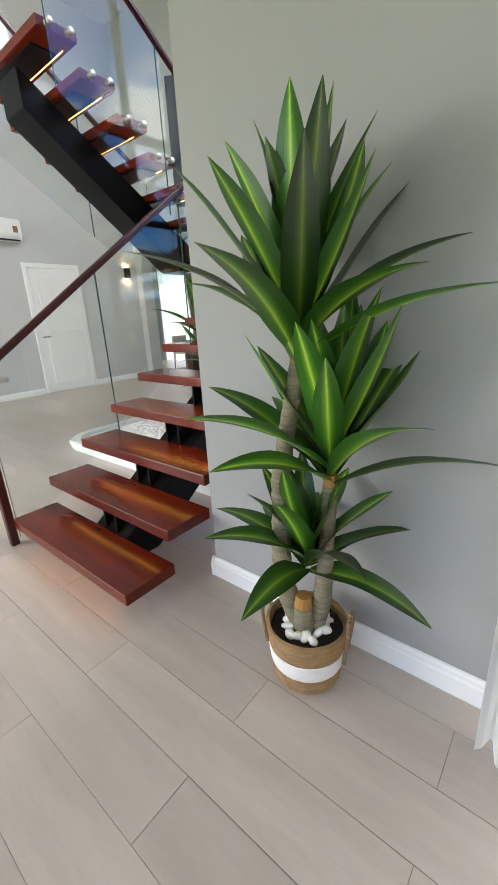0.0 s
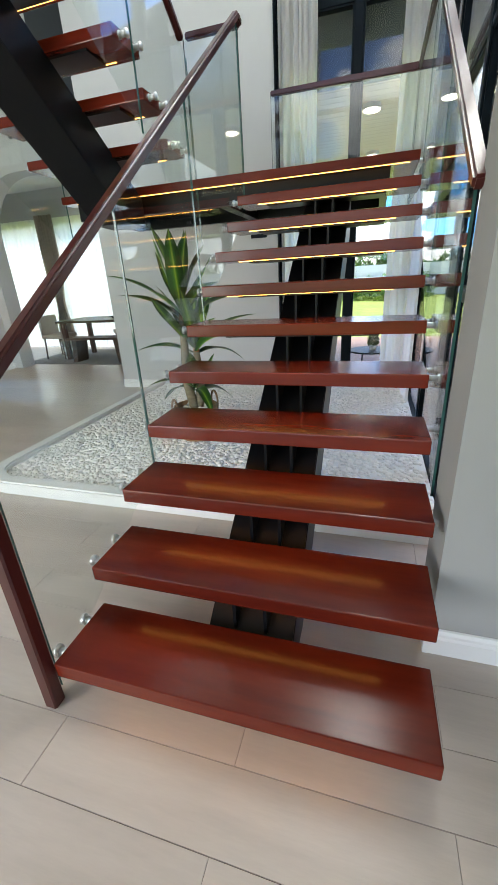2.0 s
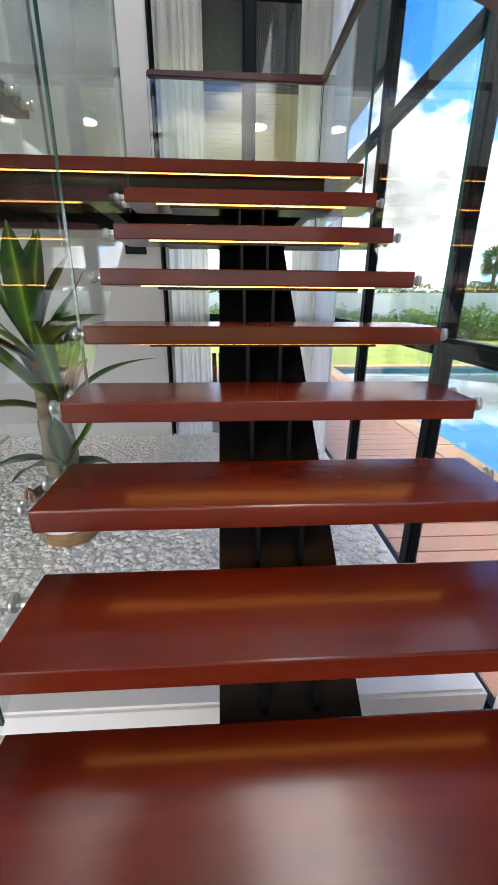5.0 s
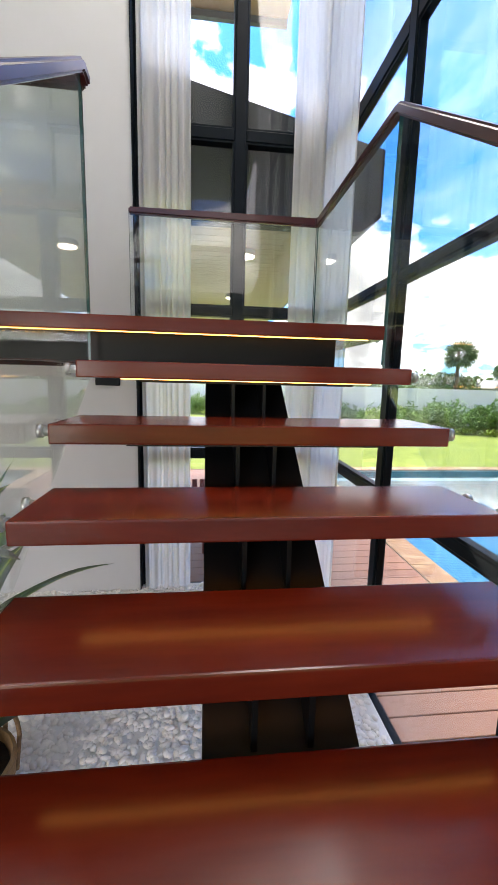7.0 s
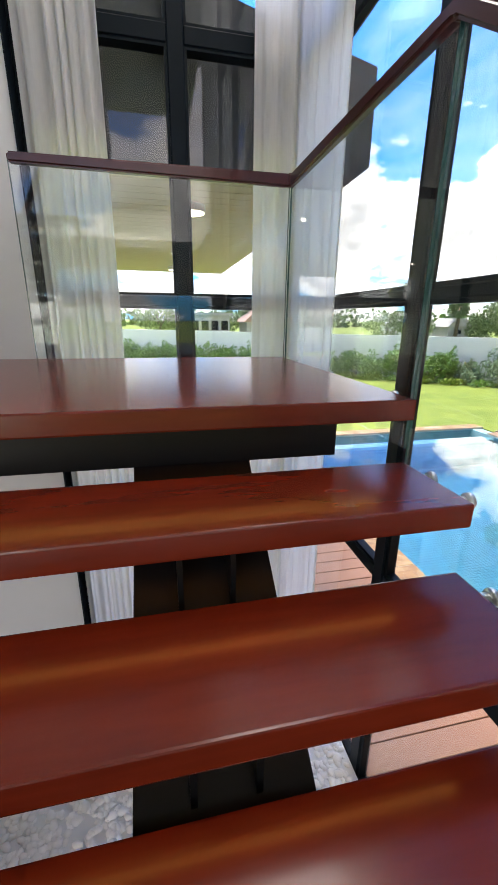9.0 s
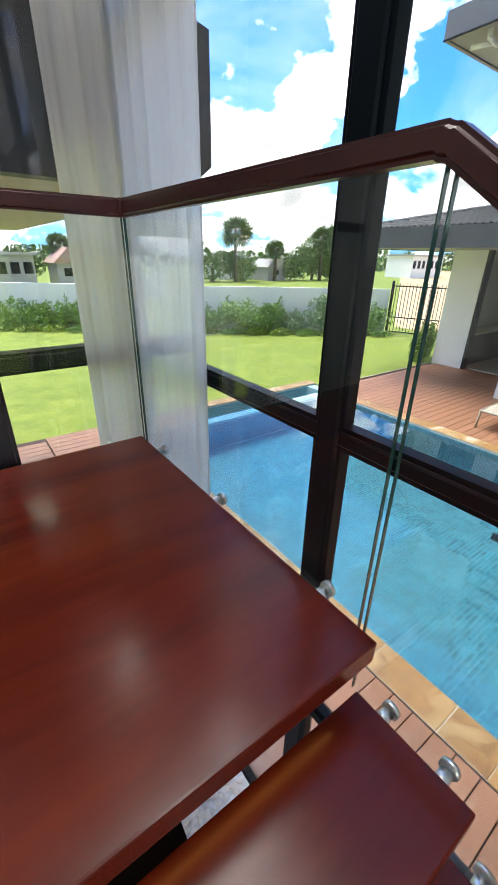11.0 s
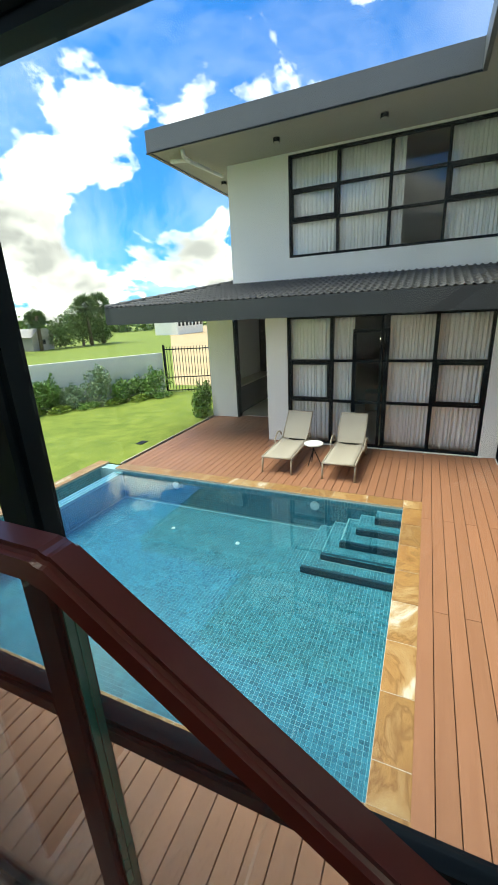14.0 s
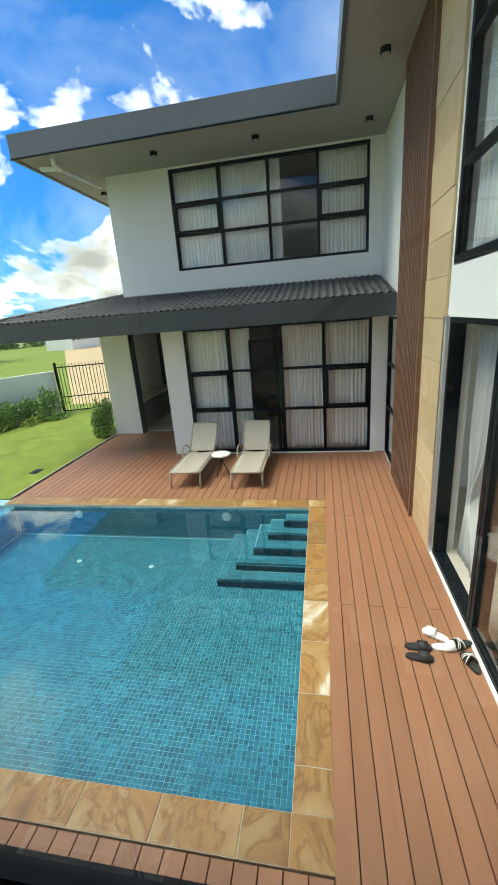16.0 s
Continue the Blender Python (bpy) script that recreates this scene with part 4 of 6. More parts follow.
def house_window(name, label, hx, y0, y1, z0, z1, ups, bars, sash_cols):
    w = window(name, label, "x", hx + 0.06, y0, y1, z0, z1, ups, bars, depth=0.10, fw=0.06)
    edges = [y0 + 0.06] + [v for p, wd in sorted(ups) for v in (p - wd / 2, p + wd / 2)] + [y1 - 0.06]
    lo, hi = bars[0][0] + bars[0][1] / 2, bars[1][0] - bars[1][1] / 2
    for c in sash_cols:
        a, b, t = edges[2 * c], edges[2 * c + 1], 0.055
        part("sash", solid((hx - 0.012, hx + 0.06, a, a + t, lo, hi), (hx - 0.012, hx + 0.06, b - t, b, lo, hi), (hx - 0.012, hx + 0.06, a + t, b - t, lo, lo + t), (hx - 0.012, hx + 0.06, a + t, b - t, hi - t, hi), bevel=0.004), FRAME, w, "opening casement sash")
house_window("window_upper", "wide black-framed upper window with white curtains", HU, 1.06, 5.655, 4.37, 6.575, [(2.183, 0.065), (3.314, 0.065), (4.467, 0.065)], [(5.17, 0.06), (5.844, 0.06)], (0, 3))
house_window("window_ground", "tall black-framed ground floor glazing with sliding door", HX, 1.10, 5.33, -0.05, 2.975, [(2.12, 0.075), (3.19, 0.06), (4.28, 0.075)], [(1.03, 0.055), (1.97, 0.055)], (0, 3))
house_part("door_stile", solid((HX - 0.01, HX + 0.055, 3.03, 3.12, -0.02, 2.66), (HX - 0.01, HX + 0.055, 3.72, 3.80, -0.02, 2.66), (HX - 0.01, HX + 0.055, 3.12, 3.72, 2.58, 2.66)), FRAME, "sliding door frame")
house_part("door_step", solid((HX - 0.05, HX + 0.01, 1.0, 5.4, -0.085, -0.035)), TRIM, "white sill under the glazing")
for a, b, f, sd in ((1.16, 2.10, 11, 3), (2.16, 3.05, 11, 4), (3.80, 4.25, 6, 5), (4.32, 5.28, 11, 6)):
    curtain("curtain", "white pleated curtain behind the ground floor glazing", [(HX + 0.19, a), (HX + 0.19, b)], 0.0, 2.93, f, 0.024, CURTAIN_HOUSE, group="house wing curtains", seed=sd)
for a, b, f, sd in ((1.11, 2.15, 12, 13), (3.04, 3.28, 3, 14), (3.35, 4.43, 12, 15), (4.51, 5.61, 12, 16)):
    curtain("curtain", "white pleated curtain behind the upper window", [(HU + 0.19, a), (HU + 0.19, b)], 3.6, 6.55, f, 0.024, CURTAIN_HOUSE, group="house wing curtains", seed=sd)
pend = empty("pendant_lamp", (12.4, 3.42, 2.98), "small glowing glass pendant lamp inside the room", "lamp")
part("cord", tube((0, 0, 0), (0, 0, -0.62), 0.006, sides=6), FRAME, pend)
part("shade", tube((0, 0, -0.62), (0, 0, -0.72), 0.018, 0.035, sides=12), LAMP_GLOW, pend, "glowing glass shade")
tv = empty("low_cabinet", (13.6, 3.0, -0.03), "brown low cabinet in the dim room", "cabinet")
part("body", solid((-0.25, 0.25, -0.9, 0.9, 0.06, 0.62), bevel=0.01), SLAT_WOOD, tv)
part("top", solid((-0.27, 0.27, -0.93, 0.93, 0.62, 0.65), bevel=0.005), FRAME, tv)
for sx in (-0.2, 0.2):
    for sy in (-0.8, 0.8):
        part("leg", solid((sx - 0.02, sx + 0.02, sy - 0.02, sy + 0.02, 0, 0.06)), FRAME, tv)

# outdoor kitchen counter
counter = empty("kitchen_counter", (14.0, 8.04, -0.03), "dark outdoor kitchen counter with a sink tap", "counter")
part("body", solid((-1.6, 1.6, -0.30, 0.30, 0.0, 0.86)), ROOM_DIMNESS, counter)
part("worktop", solid((-1.64, 1.64, -0.33, 0.30, 0.86, 0.90), bevel=0.004), ROOM_FLOOR, counter, "pale stone worktop")
part("tap", sweep([(-1.0, 0.1, 0.90), (-1.0, 0.1, 1.16), (-1.0, -0.10, 1.19), (-1.0, -0.12, 1.12)], 0.025, 0.025, 0.004), FRAME, counter, "black sink tap")

# roofs
FX = 9.2
house_part("fascia", solid((FX - 0.02, FX + 0.05, 0.78, 9.86, 2.98, 3.385), (FX + 0.05, 16.0, 9.79, 9.86, 2.98, 3.385)), FASCIA_DARK, "charcoal lower roof fascia")
house_part("soffit", solid((FX + 0.05, HX, 0.78, 5.87, 2.995, 3.02), (FX + 0.05, 16.0, 5.87, 9.79, 2.995, 3.02)), SOFFIT, "pale eaves soffit")
roof = part("roof", bmesh.new(), ROOF_TILE, house, "charcoal tiled lower roof")
rb = bmesh.new()
SLOPE = 0.21
pts = [(FX, 0.78, 3.37), (FX, 9.84, 3.37), (11.9, 7.2, 3.37 + 2.7 * SLOPE), (11.9, 0.78, 3.37 + 2.7 * SLOPE), (16.0, 7.2, 3.37 + 2.7 * SLOPE), (16.0, 9.84, 3.37)]
rv = [rb.verts.new(p) for p in pts]
for idx in ((0, 1, 2, 3), (1, 5, 4, 2)):
    rb.faces.new([rv[i] for i in idx])
rb.to_mesh(roof.data)
rb.free()


def tile_piece():
    """One wavy roof tile, its length along +y."""
    bm = bmesh.new()
    cols, w, ln = 16, 0.30, 0.36
    def ring(y, lift, k):
        return [bm.verts.new((w * (i / cols - 0.5), y, lift + 0.026 * max(-0.3, math.sin(4 * math.pi * i / cols)) - k)) for i in range(cols + 1)]
    a, b, c = ring(0, 0.026, 0), ring(ln, 0.004, 0), ring(0, 0.026, 0.016)
    for i in range(cols):
        bm.faces.new((a[i], a[i + 1], b[i + 1], b[i]))
        bm.faces.new((c[i], c[i + 1], a[i + 1], a[i]))
    return shared("roof_tile", bm, ROOF_TILE, True)
rt = tile_piece()


pitch = math.atan(SLOPE)
for r in range(8):
    for k in range(32):
        y = 0.95 + k * 0.29
        x = FX + r * 0.30 * math.cos(pitch)
        if y > 9.72 - (x - FX) * 0.978:
            continue
        piece("roof_tile", rt, roof, Matrix.Translation((x, y, 3.385 + (x - FX) * SLOPE)) @ pose(0, 0, 0, 0, 0, -90) @ pose(0, 0, 0, math.degrees(pitch), 0, 0))
for k in range(11):
    a = Vector((FX, 9.84, 3.40)).lerp(Vector((11.9, 7.2, 3.967)), k / 11)
    b = Vector((FX, 9.84, 3.40)).lerp(Vector((11.9, 7.2, 3.967)), (k + 1.08) / 11)
    part("ridge_tile", tube(a, b, 0.075, 0.06, sides=10), ROOF_TILE, roof, smooth=True)

UX, UZ0, UZ1 = 9.72, 6.59, 7.03
house_part("fascia", solid((UX - 0.05, UX, 1.85, 8.40, UZ0, UZ1), (UX, 18.0, 8.33, 8.40, UZ0, UZ1), (1.5, UX, 1.78, 1.85, UZ0, UZ1)), FASCIA, "grey upper roof fascia")
house_part("fascia_edge", solid((UX - 0.06, UX - 0.05, 1.85, 8.41, UZ0 - 0.012, UZ0 + 0.02)), FRAME, "dark drip edge")
house_part("soffit", solid((UX, 18.0, 0.77, 8.33, 6.62, 6.66), (1.5, UX, 0.60, 1.78, 6.62, 6.66)), SOFFIT, "grey-beige eaves soffit")
house_part("roof", prism([(UX, 7.03), (18.0, 7.9), (18.0, 7.02), (UX, 7.02)], "y", 0.3, 8.3), ROOF_TILE, "charcoal upper roof")
house_part("roof", prism([(1.8, 7.03), (-3.0, 7.9), (-3.0, 7.02), (1.8, 7.02)], "x", -6.0, UX), ROOF_TILE, "charcoal main roof")
dl = empty("eave_downlight", (10.45, 5.6, 6.62), "round black surface downlight under the eaves", "lamp", "eave downlights")
part("housing", tube((0, 0, 0), (0, 0, -0.075), 0.075, sides=20), FRAME, dl, smooth=False)
part("diffuser", tube((0, 0, -0.075), (0, 0, -0.080), 0.06, sides=20), SOFFIT, dl, "frosted white lens")
for p in ((10.47, 3.41), (10.47, 1.19), (8.33, 1.21), (12.43, 7.86)):
    copy_thing(dl, Matrix.Translation((*p, 6.62)))
pipe = empty("drain_pipe", (9.93, 7.63, 6.5), "white plastic rainwater pipe under the eaves", "pipe", "", "structure")
for a, b in (((0, 0, 0.12), (0.02, 0, 0)), ((0.02, 0, 0), (0.28, 0.02, -0.02)), ((0.28, 0.02, -0.02), (1.55, -0.2, -0.05)), ((0.3, 0.02, 0.0), (0.2, 0.45, 0.02))):
    part("pipe_length", tube(a, b, 0.045, sides=12), TRIM, pipe, smooth=True)

# ---- near wing: slats, stone, sliding door, upper window ----
screen = empty("slat_screen", (0, 0, 0), "full-height screen of brown timber slats", "screen", "", "structure")
part("backing", solid((7.05, 8.76, 0.772, 0.79, -0.05, 6.6)), SLAT_WOOD, screen, "brown backing panel")
slat = shared("slat", solid((-0.022, 0.022, 0, 0.065, -0.05, 6.6), bevel=0.004), SLAT_WOOD)
for k in range(17):
    piece("slat", slat, screen, Matrix.Translation((7.08 + k * 0.1015, 0.792, 0)))
part("edge_board", solid((7.0, 7.05, 0.772, 0.86, -0.05, 6.6)), SLAT_WOOD, screen)
pier = empty("stone_pier", (0, 0, 0), "pier clad in honey sandstone blocks", "pier", "", "structure")
rng = random.Random(8)
z = -0.05
n_row = 0
while z < 6.55:
    hgt = min(rng.uniform(0.42, 0.62), 6.58 - z)
    part("stone", solid((6.055, 6.995, 0.772, 0.80 + rng.uniform(0, 0.008), z + 0.002, z + hgt - 0.002), bevel=0.004), PIER_STONE, pier)
    z += hgt
structure("door_jamb", solid((6.003, 6.052, 0.60, 0.815, -0.05, 3.02)), CHROME, "grey aluminium door jamb", "frame")
slide = window("door_1", "open black-framed sliding glass door", "y", 0.68, 2.62, 6.0, -0.05, 3.0, [(4.58, 0.07)], [], depth=0.16, fw=0.06)
for ob in list(slide.children):
    if ob.name.startswith("pane") and ob.data.vertices[0].co.x > 4.6 - 0.01:
        bpy.data.objects.remove(ob)
part("door_leaf", solid((3.12, 3.19, 0.705, 0.745, -0.02, 2.93), (4.66, 4.73, 0.705, 0.745, -0.02, 2.93), (3.19, 4.66, 0.705, 0.745, -0.02, 0.06), (3.19, 4.66, 0.705, 0.745, 2.85, 2.93), bevel=0.004), FRAME, slide, "sliding leaf frame")
part("pane", solid((3.19, 4.66, 0.721, 0.729, 0.06, 2.85)), PANE, slide)
part("track", solid((2.64, 6.0, 0.765, 0.80, -0.052, -0.035)), TRIM, slide, "white sill strip")
curtain("curtain", "pale grey curtain tied back inside the sliding door", [(5.98, 0.42), (5.35, 0.42)], 0.0, 2.92, 9, 0.05, CURTAIN_GREY, pinch=(0.70, 0.30, 0.25), group="sliding door curtains", seed=21)
tie = tagged(part("curtain_tie", sweep([(5.90, 0.36, 0.90), (5.82, 0.345, 0.86), (5.70, 0.36, 0.90)], 0.02, 0.08, 0.003), CURTAIN_GREY), "pale grey cloth tie round the curtain", "curtain tie")
curtain("curtain", "white sheer curtain behind the sliding door glass", [(4.5, 0.42), (3.2, 0.42)], 0.0, 2.92, 12, 0.03, CURTAIN, group="sliding door curtains", seed=22)
curtain("curtain", "white curtain gathered beside the sliding door", [(2.46, 0.34), (2.95, 0.34)], 0.02, 2.92, 6, 0.05, CURTAIN, group="sliding door curtains", seed=23)
window("window_wing", "tall black-framed upper window of the near wing", "y", 0.72, 2.3, 6.0, 3.55, 6.55, [(3.6, 0.06), (4.8, 0.06)], [(4.45, 0.06), (5.45, 0.06)], depth=0.1, fw=0.07)
curtain("curtain", "white curtain behind the near wing's upper window", [(5.95, 0.60), (2.4, 0.60)], 3.6, 6.5, 24, 0.035, CURTAIN_HOUSE, group="near wing curtains", seed=31)
window("window_corner", "narrow black-framed window beside the slats", "y", 0.73, 8.935, 10.11, -0.05, 2.95, [], [(1.03, 0.05), (1.97, 0.05)], depth=0.09, fw=0.05)
curtain("curtain", "white curtain behind the narrow window beside the slats", [(10.05, 0.56), (9.0, 0.56)], 0.0, 2.9, 8, 0.03, CURTAIN_HOUSE, group="near wing curtains", seed=33)
structure("upper_floor_room", solid((2.3, 6.0, -3.0, -2.8, 3.33, 6.6), (6.0, 6.2, -3.0, 0.5, 3.33, 6.6)), WALL_LIGHT, "plain upper room walls", "wall")

# ---- patio roof beyond the landing window ----
patio = empty("patio_roof", (0, 0, 0), "patio roof with charcoal gable and cream board soffit", "roof", "", "structure")
part("gable", prism([(1.70, 3.03), (1.86, 3.15), (1.86, 3.66), (-3.0, 4.76), (-3.0, 3.03)], "y", 4.32, 4.42), CHARCOAL, patio, "charcoal sloping gable board")
part("fascia", prism([(1.70, 3.03), (1.86, 3.15), (1.86, 3.66), (1.80, 3.66), (1.80, 3.18), (1.70, 3.10)], "y", 4.42, 9.6), FASCIA, patio)
part("roof", prism([(1.80, 3.62), (-3.0, 4.70), (-3.0, 4.54), (1.80, 3.46)], "y", 4.42, 9.6), ROOF_TILE, patio)
sb = bmesh.new()
for k in range(36):
    tmp = solid((-3.0, 1.70, 4.34 + k * 0.146, 4.34 + k * 0.146 + 0.14, 3.035, 3.055))
    tm2 = bpy.data.meshes.new("b")
    tmp.to_mesh(tm2)
    tmp.free()
    sb.from_mesh(tm2)
    bpy.data.meshes.remove(tm2)
part("soffit", sb, SOFFIT_BOARD, patio, "cream tongue-and-groove soffit")
part("post", solid((-2.9, -2.7, 9.2, 9.4, -0.09, 3.03)), RENDER_WHITE, patio, "white patio post")
pl = empty("patio_downlight", (0.8, 5.0, 3.035), "lit round downlight in the patio soffit", "lamp", "patio downlights")
part("housing", tube((0, 0, 0), (0, 0, -0.05), 0.10, sides=20), TRIM, pl)
part("diffuser", tube((0, 0, -0.05), (0, 0, -0.056), 0.085, sides=20), LAMP_GLOW, pl, "glowing white lens")
for p in ((0.8, 7.0), (-1.6, 5.0), (-1.6, 7.0), (0.8, 8.8)):
    copy_thing(pl, Matrix.Translation((*p, 3.035)))
eave = structure("eave_soffit", solid((-3.0, 1.42, 4.3, 6.6, 6.3, 6.35)), SOFFIT_WOOD, "pale wooden soffit of the main roof", "soffit")
structure("eave_fascia", solid((-3.0, 1.42, 6.6, 6.66, 6.22, 6.6)), FASCIA, "grey main roof fascia", "fascia")

# patio table, ball plant, red chair
pt = empty("patio_table", (0.95, 4.95, DECK_Z), "round glass patio table on thin black legs", "table")
part("tabletop", tube((0, 0, 0.38), (0, 0, 0.40), 0.28, sides=28), FRAME, pt)
for k in range(3):
    g = k * 2.1
    part("leg", tube((0.22 * math.cos(g), 0.22 * math.sin(g), 0), (0.2 * math.cos(g), 0.2 * math.sin(g), 0.38), 0.010, sides=8), FRAME, pt)
rc = empty("slatted_chair", (0.18, 5.2, DECK_Z), "dark red slatted garden chair", "chair")
RED = material("dark red stained wood", (0.20, 0.03, 0.03), 0.5, second=(0.15, 0.02, 0.02), scale=6)
for k in range(7):
    part("slat", solid((-0.26 + k * 0.075, -0.21 + k * 0.075, -0.24, 0.24, 0.39, 0.41)), RED, rc)
    part("back_slat", solid((-0.26 + k * 0.075, -0.21 + k * 0.075, -0.265, -0.245, 0.40, 0.82)), RED, rc)
for sx in (-0.25, 0.22):
    for sy in (-0.26, 0.2):
        part("leg", solid((sx, sx + 0.04, sy, sy + 0.04, 0, 0.40)), RED, rc)

# ---- sun loungers and side table ----
MESH_CLOTH = material("taupe lounger mesh", (0.42, 0.38, 0.31), 0.75, second=(0.38, 0.345, 0.28), scale=20, grain=0.1)
LOUNGER = material("taupe lounger frame", (0.36, 0.31, 0.24), 0.4, second=(0.33, 0.285, 0.22), scale=8)


def lounger(name, at, back_deg, label):
    """A lounger with its foot at the origin, its length along +x."""
    lo = empty(name, at, label, "sun lounger", "sun loungers by the pool")
    w, h, seat, back_len = 0.62, 0.33, 1.28, 0.72
    for s in (-1, 1):
        part("side_rail", tube((0.02, s * w / 2, h), (seat + 0.3, s * w / 2, h), 0.020, sides=10), LOUNGER, lo, smooth=True)
        part("leg", tube((0.05, s * w / 2, h), (0.0, s * w / 2, 0), 0.020, sides=10), LOUNGER, lo, smooth=True)
        part("leg", tube((seat + 0.25, s * w / 2, h), (seat + 0.32, s * w / 2, 0), 0.020, sides=10), LOUNGER, lo, smooth=True)
        arm = [(seat - 0.38 + 0.02, s * (w / 2 + 0.03), 0.30)] + [(seat - 0.36 + 0.36 * (1 - math.cos(g)) / 1.5, s * (w / 2 + 0.045), 0.33 + 0.20 * math.sin(g)) for g in (0.4, 0.8, 1.2, 1.6, 2.0, 2.4, 2.8)]
        ab = bmesh.new()
        for p, q in zip(arm, arm[1:]):
            tube(p, q, 0.019, sides=8, bm=ab)
        part("armrest", ab, LOUNGER, lo, smooth=True)
    part("foot_bar", tube((0.02, -w / 2, h), (0.02, w / 2, h), 0.020, sides=10), LOUNGER, lo, smooth=True)
    sag = bmesh.new()
    n, mrows = 10, []
    for i in range(n + 1):
        mrows.append([sag.verts.new((0.04 + (seat - 0.02) * i / n, (j / 6 - 0.5) * (w - 0.05), h + 0.012 - 0.035 * math.sin(math.pi * j / 6))) for j in range(7)])
    for a, b in zip(mrows, mrows[1:]):
        for j in range(6):
            sag.faces.new((a[j], a[j + 1], b[j + 1], b[j]))
    sling = part("seat_sling", sag, MESH_CLOTH, lo, "woven taupe seat sling", True)
    sling.modifiers.new("cloth", "SOLIDIFY").thickness = 0.006
    tilt = pose(seat + 0.02, 0, h + 0.02, 0, -back_deg, 0)
    bb = solid((0, back_len, -w / 2 + 0.03, w / 2 - 0.03, -0.006, 0.006), bevel=0.004)
    bmesh.ops.transform(bb, matrix=tilt, verts=bb.verts)
    part("backrest_sling", bb, MESH_CLOTH, lo, "woven taupe backrest sling")
    fb = bmesh.new()
    for p, q in (((0, -w / 2 + 0.02, 0), (back_len, -w / 2 + 0.02, 0)), ((0, w / 2 - 0.02, 0), (back_len, w / 2 - 0.02, 0)), ((back_len, -w / 2 + 0.02, 0), (back_len, w / 2 - 0.02, 0))):
        tube(tilt @ Vector(p), tilt @ Vector(q), 0.018, sides=8, bm=fb)
    part("backrest_frame", fb, LOUNGER, lo, smooth=True)
    part("prop", tube(tilt @ Vector((0.45, -0.2, 0)), (seat + 0.42, -0.2, h - 0.03), 0.012, sides=8), LOUNGER, lo)
    return lo
lounger("sun_lounger", (8.02, 4.92, DECK_Z), 47, "taupe mesh sun lounger with raised back beside a side table")
lounger("sun_lounger", (8.02, 3.66, DECK_Z), 50, "taupe mesh sun lounger before the sliding door")
st = empty("side_table", (8.72, 4.32, DECK_Z), "round white side table on a black tripod", "table")
part("tabletop", tube((0, 0, 0.46), (0, 0, 0.485), 0.20, sides=32), TRIM, st, "round white top")
for k in range(3):
    g = 0.5 + k * 2.094
    part("leg", tube((0.17 * math.cos(g), 0.17 * math.sin(g), 0), (-0.05 * math.cos(g), -0.05 * math.sin(g), 0.46), 0.010, sides=8), FRAME, st)

# pool lights and jets
pool_lamp = empty("pool_light", (PX1 - 0.006, 3.92, -0.25), "round white underwater pool light", "lamp", "pool lights")
part("lens", tube((0, 0, 0), (-0.03, 0, 0), 0.072, 0.064, sides=24), TRIM, pool_lamp, "white lens")
part("ring", tube((0.0, 0, 0), (-0.018, 0, 0), 0.088, sides=24), CHROME, pool_lamp)
copy_thing(pool_lamp, Matrix.Translation((PX1 - 0.006, 6.88, -0.25)))
jet = empty("pool_inlet", (6.35, 5.07, POOL_FLOOR), "small white inlet fitting in the pool floor", "inlet", "pool inlets")
part("fitting", tube((0, 0, 0), (0, 0, 0.02), 0.045, 0.03, sides=16), TRIM, jet)
for p in ((6.42, 6.46),):
    copy_thing(jet, Matrix.Translation((*p, POOL_FLOOR)))


# ---- slippers on the deck ----
def slipper(name, at, turn, sole_mat, strap_mat, label, group, stripes=False):
    sl = empty(name, at, label, "slipper", group)
    sl.rotation_euler = (0, 0, radians(turn))
    out = []
    for i in range(20):
        g = 2 * math.pi * i / 20
        wide = 0.046 + 0.008 * math.cos(g)
        out.append((0.128 * math.copysign(abs(math.cos(g)) ** 0.72, math.cos(g)), wide * math.copysign(abs(math.sin(g)) ** 0.72, math.sin(g))))
    part("sole", prism(out, "z", 0, 0.026, bevel=0.004), sole_mat, sl, smooth=False)
    def strap(x0, x1, mat, y_skew=0.0, lift=0.0):
        bm = bmesh.new()
        rows = []
        for i in range(11):
            g = math.pi * i / 10
            y, z = 0.052 * math.cos(g), 0.016 + (0.058 + lift) * math.sin(g)
            rows.append([bm.verts.new((x0 + y_skew * y, y, z)), bm.verts.new((x1 + y_skew * y, y, z * 0.96 + 0.002))])
        for a, b in zip(rows, rows[1:]):
            bm.faces.new((a[0], a[1], b[1], b[0]))
        ob = part("strap", bm, mat, sl, smooth=True)
        ob.modifiers.new("cloth", "SOLIDIFY").thickness = 0.006
    if stripes:
        strap(0.00, 0.045, strap_mat, 0.5)
        strap(0.00, 0.045, strap_mat, -0.5, 0.006)
        strap(0.012, 0.020, TRIM, 0.5, 0.009)
        strap(0.030, 0.036, TRIM, 0.5, 0.009)
        strap(0.012, 0.020, TRIM, -0.5, 0.015)
    else:
        strap(-0.005, 0.085, strap_mat)
    return sl
RUBBER = material("black rubber", (0.015, 0.015, 0.016), 0.6, second=(0.022, 0.022, 0.023), scale=20)
WHITE_FOAM = material("white foam rubber", (0.80, 0.80, 0.80), 0.6, second=(0.74, 0.74, 0.74), scale=12)
slipper("slipper", (4.34, 1.30, DECK_Z), -92, RUBBER, RUBBER, "black rubber slide slipper lying on the deck", "slippers on the deck")
